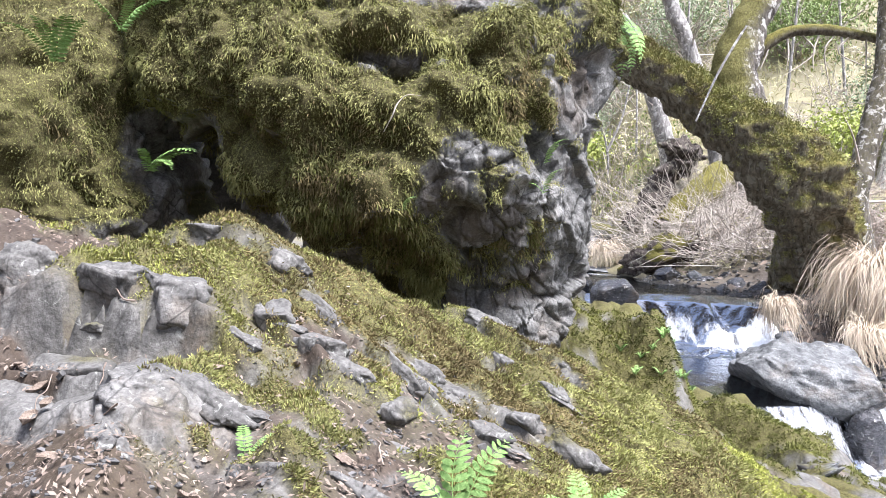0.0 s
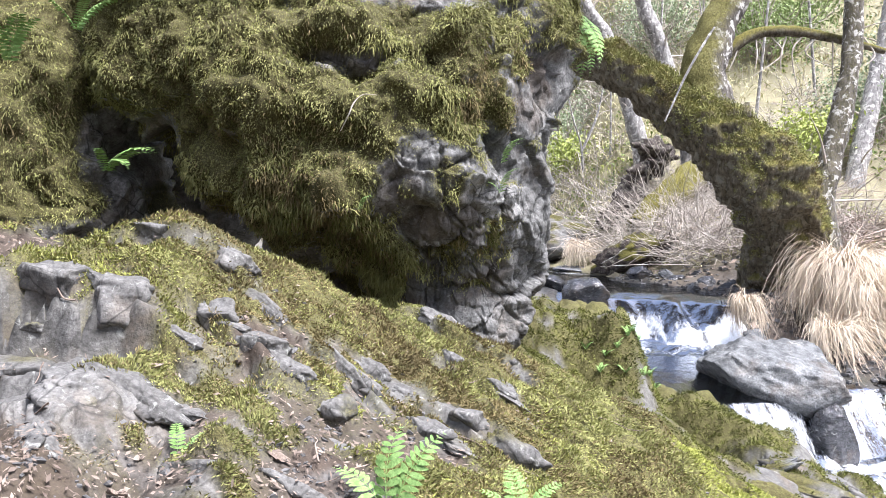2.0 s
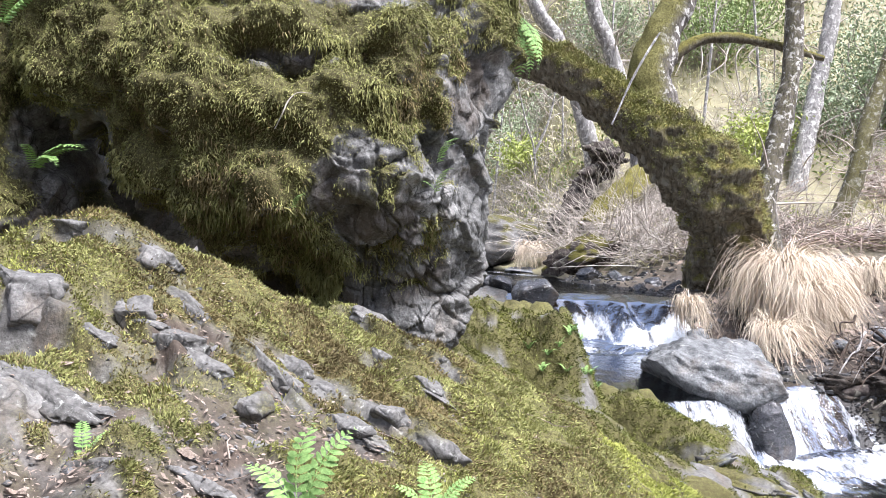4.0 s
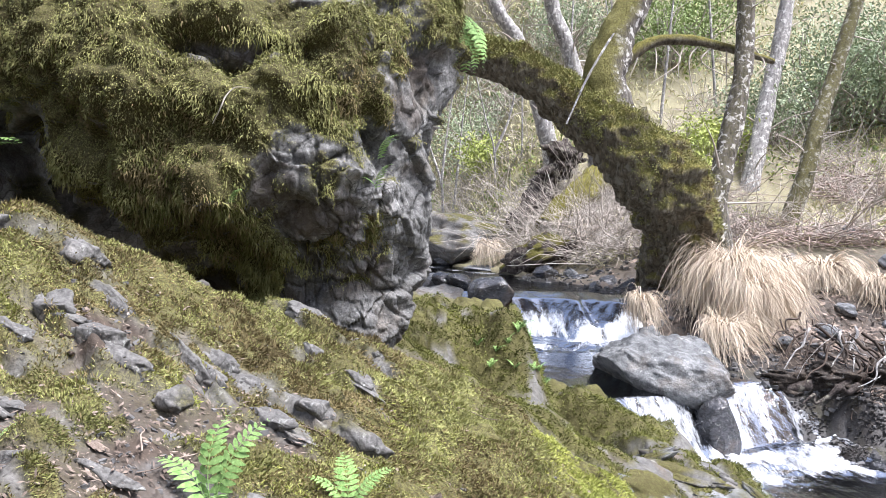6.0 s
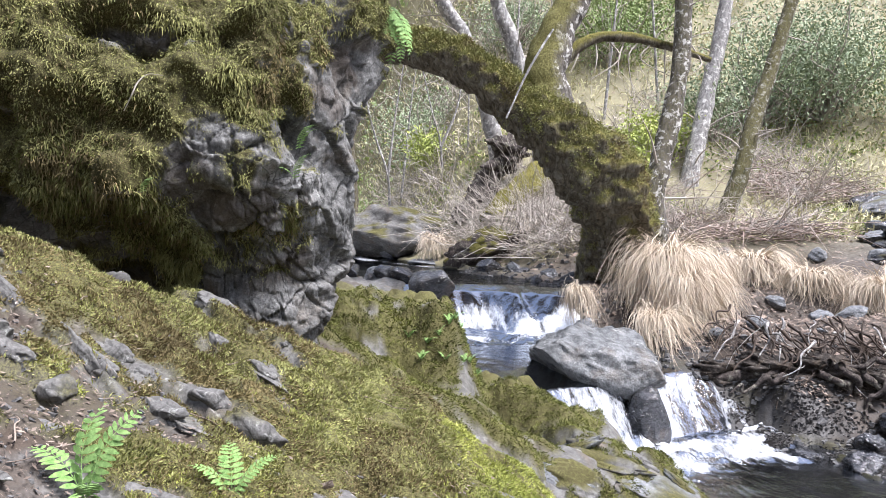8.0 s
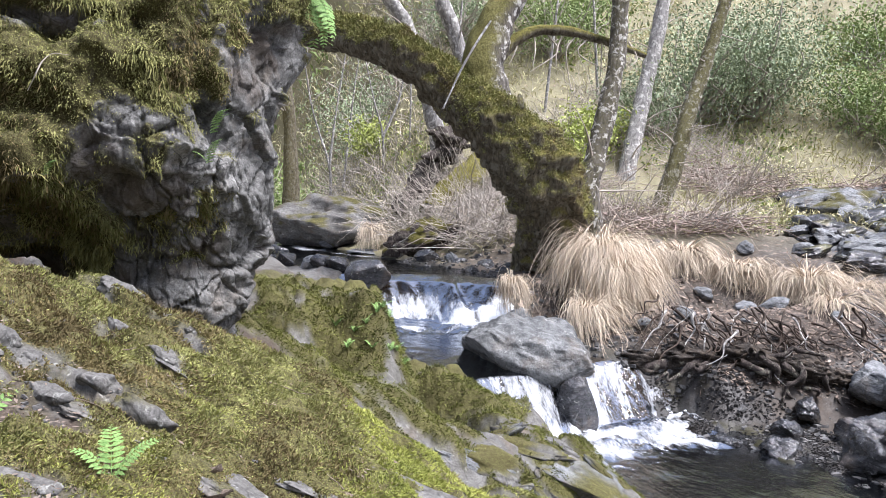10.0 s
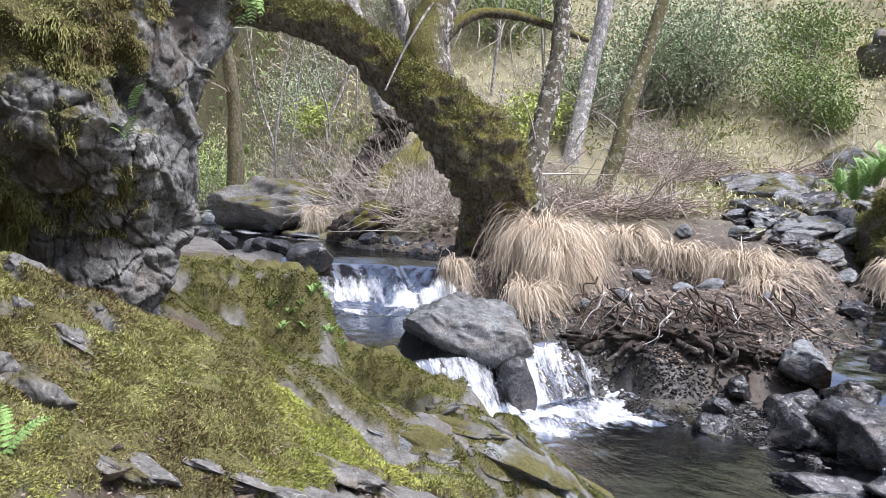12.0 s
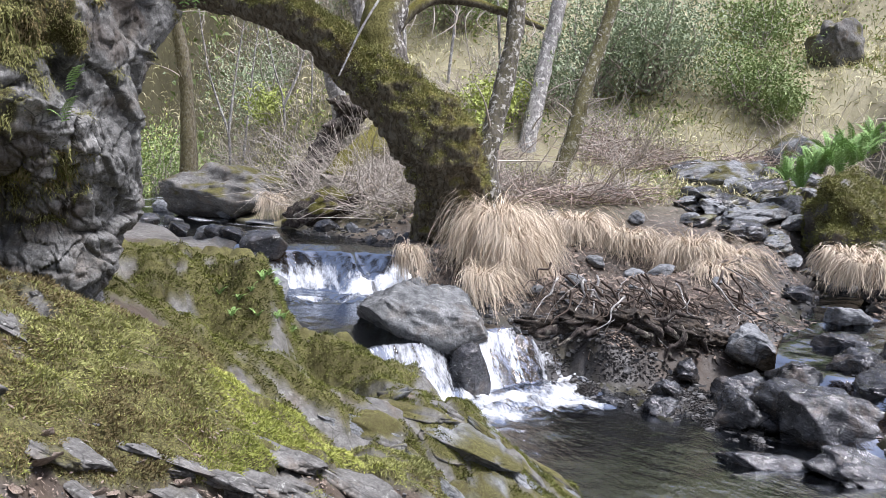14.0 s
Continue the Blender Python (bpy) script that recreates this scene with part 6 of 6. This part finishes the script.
blades("dry_grass", 90000, 631, 8.5, 34, -8, 58, meadow, 0.30, 0.018, DRY_GRASS, "pale dry grass over the sunny hillside")
blades("dry_grass", 40000, 637, 22, 75, -14, 40, lambda x, y, z, rnd: z > creek(y)[2] + 0.2, 0.35, 0.03, DRY_GRASS, "pale dry grass on the distant slope")
blades("undergrowth", 12000, 638, 20, 60, -14, 40, lambda x, y, z, rnd: (z > creek(y)[2] + 0.2) & (fbm(col3(x * 0.3, y * 0.3), 3, 624) > 0.1), 0.4, 0.1, LEAF_GREEN, "green undergrowth on the distant slope")
blades("undergrowth", 36000, 632, 9.0, 30, -8, 58, green_patch, 0.12, 0.035, LEAF_YELLOW, "low yellow-green plants over the hillside")
blades("undergrowth", 50000, 633, 9.5, 30, -8, 58, green_patch, 0.14, 0.035, LEAF_GREEN, "low green plants over the hillside")
crooked_brush("brush", 36000, 634, 9.2, 32, -8, 58, brushy, 1.15, 0.007, TWIG, "tangled bare grey twigs on the hillside", 0.9)
crooked_brush("brush", 6000, 635, 8.5, 13.5, 26, 44, brushy, 0.9, 0.009, BRANCH, "fallen brown branches on the slope", 0.15)
crooked_brush("brush", 2600, 636, 9.0, 13, 12, 26, hillside, 0.6, 0.007, TWIG, "pale brushwood caught behind the tree", 0.25)


def shrub(x, y, size, leaves, leaf, material, seed, label, stems=14, z=None, flat=0.8):
    """A loose bush: bent stems and many small leaves about their upper ends."""
    z = ground_z(x, y) if z is None else z
    h = holder("shrub", pose(x, y, z), label, "shrub", "shrubs on the hillside")
    rnd = random.Random(seed)
    tips = []
    for i in range(stems):
        a, lean = rnd.uniform(0, 6.28), rnd.uniform(0.15, 0.75)
        l = size * rnd.uniform(0.6, 1.1)
        e = (x + math.cos(a) * lean * l, y + math.sin(a) * lean * l, z + l * flat * (1.1 - 0.5 * lean))
        rows = wiggle(rnd, (x + rnd.uniform(-0.1, 0.1), y, z - 0.05), e, 0.016 * size, 4, 0.08 * size)
        limb("stem", rows, TWIG, 5, 3, 0.0, 0, 1, 0, h)
        tips += rows[2:]
    q = np.random.RandomState(seed)
    t = np.array([r[:3] for r in tips])
    p = t[q.randint(0, len(t), leaves)] + q.normal(0, 0.2 * size, (leaves, 3)) * np.array([1, 1, 0.75])
    hang(put("leaves", leaflets("leaves", p, q.normal(size=(leaves, 3)) + np.array([0, 0, 0.2]), q.uniform(0.6, 1.2, leaves) * leaf, leaf * 0.42, material, 0.2)), h)
    return h


shrub(9.2, 12.0, 2.2, 9000, 0.075, LEAF_GREY, 641, "large grey-green willow bush on the hillside", 18)
shrub(8.2, 12.4, 2.1, 8000, 0.075, LEAF_GREY, 642, "grey-green willow bush on the hillside", 16)
shrub(10.6, 11.2, 1.5, 6000, 0.07, LEAF_GREEN, 643, "round green bush in dry grass", 14)
shrub(10.9, 10.6, 0.7, 2600, 0.07, LEAF_GREEN, 644, "low dark green bush by the rock shelf", 12)
shrub(3.2, 17.5, 2.1, 5200, 0.08, LEAF_GREY, 645, "grey-green thicket across the creek", 26)
shrub(4.8, 16.0, 1.7, 4200, 0.08, LEAF_GREY, 646, "grey-green thicket behind the arching tree", 22)
shrub(-0.6, 19.5, 2.2, 4000, 0.09, LEAF_GREEN, 654, "green thicket beside the far creek", 20)
shrub(0.0, 23.5, 2.6, 4000, 0.1, LEAF_YELLOW, 655, "yellow-green thicket at the far creek bend", 20)
shrub(1.2, 20.5, 2.0, 3800, 0.09, LEAF_GREEN, 647, "green thicket at the creek bend", 20)
shrub(7.2, 12.0, 1.3, 3600, 0.07, LEAF_GREY, 656, "grey-green bush between the slender trees", 14)
shrub(6.6, 14.8, 1.9, 4600, 0.08, LEAF_GREEN, 648, "green bush behind the slender trees", 20)
shrub(2.9, 14.9, 0.8, 2200, 0.09, LEAF_YELLOW, 649, "yellow-green leafy plant by the creek", 14)
shrub(5.1, 10.9, 0.7, 2600, 0.08, LEAF_YELLOW, 650, "yellow-green leafy plant under the trees", 14)
shrub(5.9, 11.8, 0.8, 2400, 0.08, LEAF_YELLOW, 651, "yellow-green leafy plant under the trees", 14)
shrub(12.5, 13.0, 1.6, 4000, 0.09, LEAF_GREEN, 652, "green bush high on the hillside", 16)
shrub(7.4, 15.5, 1.9, 3500, 0.09, LEAF_GREEN, 653, "dark green bush high on the hillside", 18)

def sapling(lines, seed, twigs=6):
    x, y, z = lines[0][0][:3]
    h = holder("sapling", pose(x, y, ground_z(x, y)), "thin bare pale sapling on the far bank", "sapling", "bare saplings")
    rnd = random.Random(seed)
    for line in lines:
        rows = [(*p, 0.030 * (1 - 0.7 * i / (len(line) - 1))) for i, p in enumerate(line)]
        limb("stem", rows, PALE_BARK, 7, 6, 0.05, seed, 6, 0.0, h)
        for _ in range(twigs):
            u = rnd.uniform(0.3, 0.95) * (len(line) - 1)
            i = min(int(u), len(line) - 2)
            b = tuple(line[i][j] + (line[i + 1][j] - line[i][j]) * (u - i) for j in range(3))
            limb("twig", wiggle(rnd, b, (b[0] + rnd.uniform(-0.7, 0.7), b[1] + rnd.uniform(-0.3, 0.3), b[2] + rnd.uniform(0.1, 0.8)), 0.009, 4, 0.05), TWIG, 4, 3, 0, 0, 1, 0, h)
    return h


sapling([[(2.93, 14.0, 1.5), (2.93, 14.0, 1.99), (2.9, 14.0, 2.9), (2.75, 14.0, 3.44), (2.55, 14.0, 4.3)], [(2.9, 14.0, 2.85), (3.18, 14.0, 3.51), (3.35, 14.0, 4.4)]], 661)
sapling([[(3.29, 13.5, 1.6), (3.29, 13.5, 2.13), (3.3, 13.5, 3.29), (3.29, 13.5, 5.0)]], 662, 5)
sapling([[(2.1, 15.0, 1.6), (2.07, 15.0, 2.35), (1.85, 15.0, 3.03), (1.68, 15.0, 3.67), (1.5, 15.0, 4.9)], [(2.07, 15.0, 2.4), (2.19, 15.0, 3.44), (2.4, 15.0, 4.8)]], 663)
for i, (x, y, dx, h) in enumerate([(4.3, 14.2, 0.2, 3.2), (5.0, 13.5, -0.2, 3.0), (5.6, 13.0, 0.4, 3.2), (4.7, 12.4, -0.3, 2.6), (7.7, 13.0, 0.5, 3.0), (2.5, 16.5, 0.4, 3.4), (6.9, 13.6, -0.3, 3.2)]):
    z = ground_z(x, y)
    sapling([[(x, y, z - 0.05), (x + dx * 0.3, y, z + h * 0.35), (x + dx * 0.6, y, z + h * 0.7), (x + dx, y, z + h)]], 670 + i, 8)

rock_moss(mossy_bank, 40000, 671, SLOPE_MOSS, "thick olive moss on the overhanging boulder", 1.5)
for i in range(16):
    rnd = random.Random(680 + i)
    fern(7.75 + 0.10 * i, 7.1 + rnd.uniform(-0.2, 0.4), 1.55 + 0.035 * i + rnd.uniform(-0.1, 0.12), [(rnd.uniform(0, 360), rnd.uniform(15, 65), rnd.uniform(-40, 40), rnd.uniform(0.28, 0.5)) for _ in range(11)], "lush green sword fern on the mossy boulder", 2, "sword ferns")

# moss along the top of the arching trunk
def trunk_moss():
    me = trunk.data
    v, n = np.empty(len(me.vertices) * 3, np.float32), np.empty(len(me.vertices) * 3, np.float32)
    me.vertices.foreach_get("co", v), me.vertices.foreach_get("normal", n)
    v, n = v.reshape(-1, 3), n.reshape(-1, 3)
    rnd = np.random.RandomState(691)
    i = rnd.choice(np.where(n[:, 2] - 0.3 * n[:, 1] + 0.5 * fbm(v * 6, 3, 692) > 0.34 + 0.5 * step(1.7, 1.2, v[:, 2]))[0], 56000)
    p = v[i] + rnd.normal(0, 0.015, (len(i), 3))
    out, l, w = n[i] + rnd.normal(0, 0.5, (len(i), 3)), rnd.uniform(0.015, 0.036, len(i)), rnd.uniform(0.006, 0.011, len(i))
    # paler moss towards the top of the trunk, its lit side painted in
    top_lit_tone = fbm(p * 5, 3, 693) + 0.4 * n[i][:, 2] + rnd.normal(0, 0.2, len(i))
    for a, material, what in ((top_lit_tone > 0.12, SLOPE_MOSS, "light green"), ((top_lit_tone > -0.35) & (top_lit_tone <= 0.12), MOSS, "olive"), (top_lit_tone <= -0.35, DRY_MOSS, "brownish")):
        put("moss", leaflets("moss", p[a], out[a], l[a], w[a], material), label=what + " moss on top of the arching trunk", category="moss", kind="stuff")


trunk_moss()


# ---- small plants and leaves close by ----
for i, (x, y) in enumerate([(0.92, 3.66), (0.98, 3.68), (1.04, 3.72), (1.08, 3.78), (0.88, 3.60), (1.12, 3.84), (0.62, 2.62), (1.0, 3.6), (1.14, 3.7), (1.1, 3.66), (0.84, 3.72), (1.2, 3.82)]):
    rnd = random.Random(700 + i)
    fern(x, y, ground_z(x, y) + 0.02, [(a * 72 + rnd.uniform(-20, 20), rnd.uniform(15, 45), 0, rnd.uniform(0.035, 0.075)) for a in range(6)], "small light green leafy plant on the mossy hump", 0, "small plants on the hump")


def leaf_mesh(seed, curl):
    """One dead leaf, 1 long: a pointed oval with a curled edge and a raised rib."""
    rnd = np.random.RandomState(seed)
    u, w = np.linspace(0, 1, 9), np.linspace(-1, 1, 5)
    uu, ww = [a.ravel() for a in np.meshgrid(u, w, indexing="ij")]
    half = 0.24 * np.sin(math.pi * uu) ** 0.75 * (1 + 0.12 * np.sin(uu * 21 + seed))
    z = curl * (ww ** 2 * 0.16 + 0.22 * (uu - 0.5) ** 2) + 0.03 * np.sin(uu * 9 + ww * 3 + seed)
    return mesh_of("fallen_leaf", np.stack([uu - 0.5, ww * half, z], 1), quads(9, 5), DEAD_LEAF, True)


LEAVES = [leaf_mesh(1, 0.6), leaf_mesh(2, 1.0), leaf_mesh(3, -0.9), leaf_mesh(4, 1.2)]
for i in range(64):
    rnd = random.Random(720 + i)
    x, y = (rnd.uniform(0.28, 1.15), rnd.uniform(1.02, 1.40)) if i < 48 else (rnd.uniform(-0.8, 0.2), rnd.uniform(0.95, 1.35))
    if i == 0:
        x, y = 0.33, 1.18
    size = 0.09 if i == 0 else rnd.uniform(0.022, 0.05)
    m = pose(x, y, ground_z(x, y) + 0.010, rnd.uniform(-10, 10), 12 + rnd.uniform(-8, 8), rnd.uniform(0, 360)) @ Matrix.Scale(size, 4)
    put("fallen_leaf", LEAVES[i % 4], None, m, "curled brown dead leaf lying on the rock", "leaf", "fallen leaves")

for i in range(26):
    rnd = random.Random(800 + i)
    x, y, a, l = rnd.uniform(-0.7, 1.0), rnd.uniform(0.95, 1.7), rnd.uniform(0, 6.28), rnd.uniform(0.05, 0.16)
    ex, ey = x + math.cos(a) * l, y + math.sin(a) * l
    limb("fallen_twig", wiggle(rnd, (x, y, ground_z(x, y) + 0.014), (ex, ey, ground_z(ex, ey) + 0.016), rnd.uniform(0.0008, 0.0020), 4, 0.006), BITS, 5, 3, 0.1, i, 30, 0, None, "thin dry twig lying on the slope", "twig", "twigs on the slope")

# a pale root and dry stalks that hang on the boulder's moss
limb("bare_root", [(x, face_y(x, z) - 0.014, z, r) for x, z, r in ((-0.06, 1.865, 0.001), (-0.10, 1.868, 0.0016), (-0.125, 1.845, 0.002), (-0.14, 1.81, 0.002), (-0.165, 1.77, 0.001))], TWIG, 6, 6, 0.2, 3, 30, 0, None, "thin pale root curling over the boulder's moss", "root")

# thick exposed roots along the water's edge
for i, line in enumerate([[(3.0, 5.45, 0.42, 0.03), (3.3, 5.2, 0.36, 0.04), (3.6, 5.12, 0.38, 0.05), (4.0, 5.0, 0.32, 0.045), (4.4, 4.95, 0.22, 0.03)], [(3.7, 5.3, 0.45, 0.03), (4.1, 5.1, 0.42, 0.04), (4.5, 4.95, 0.36, 0.035), (4.85, 4.8, 0.2, 0.02)]]):
    limb("thick_root", line, DEAD_WOOD, 12, 8, 0.3, 900 + i, 9, 0, None, "thick dark root running along the undercut bank", "root", "thick roots")
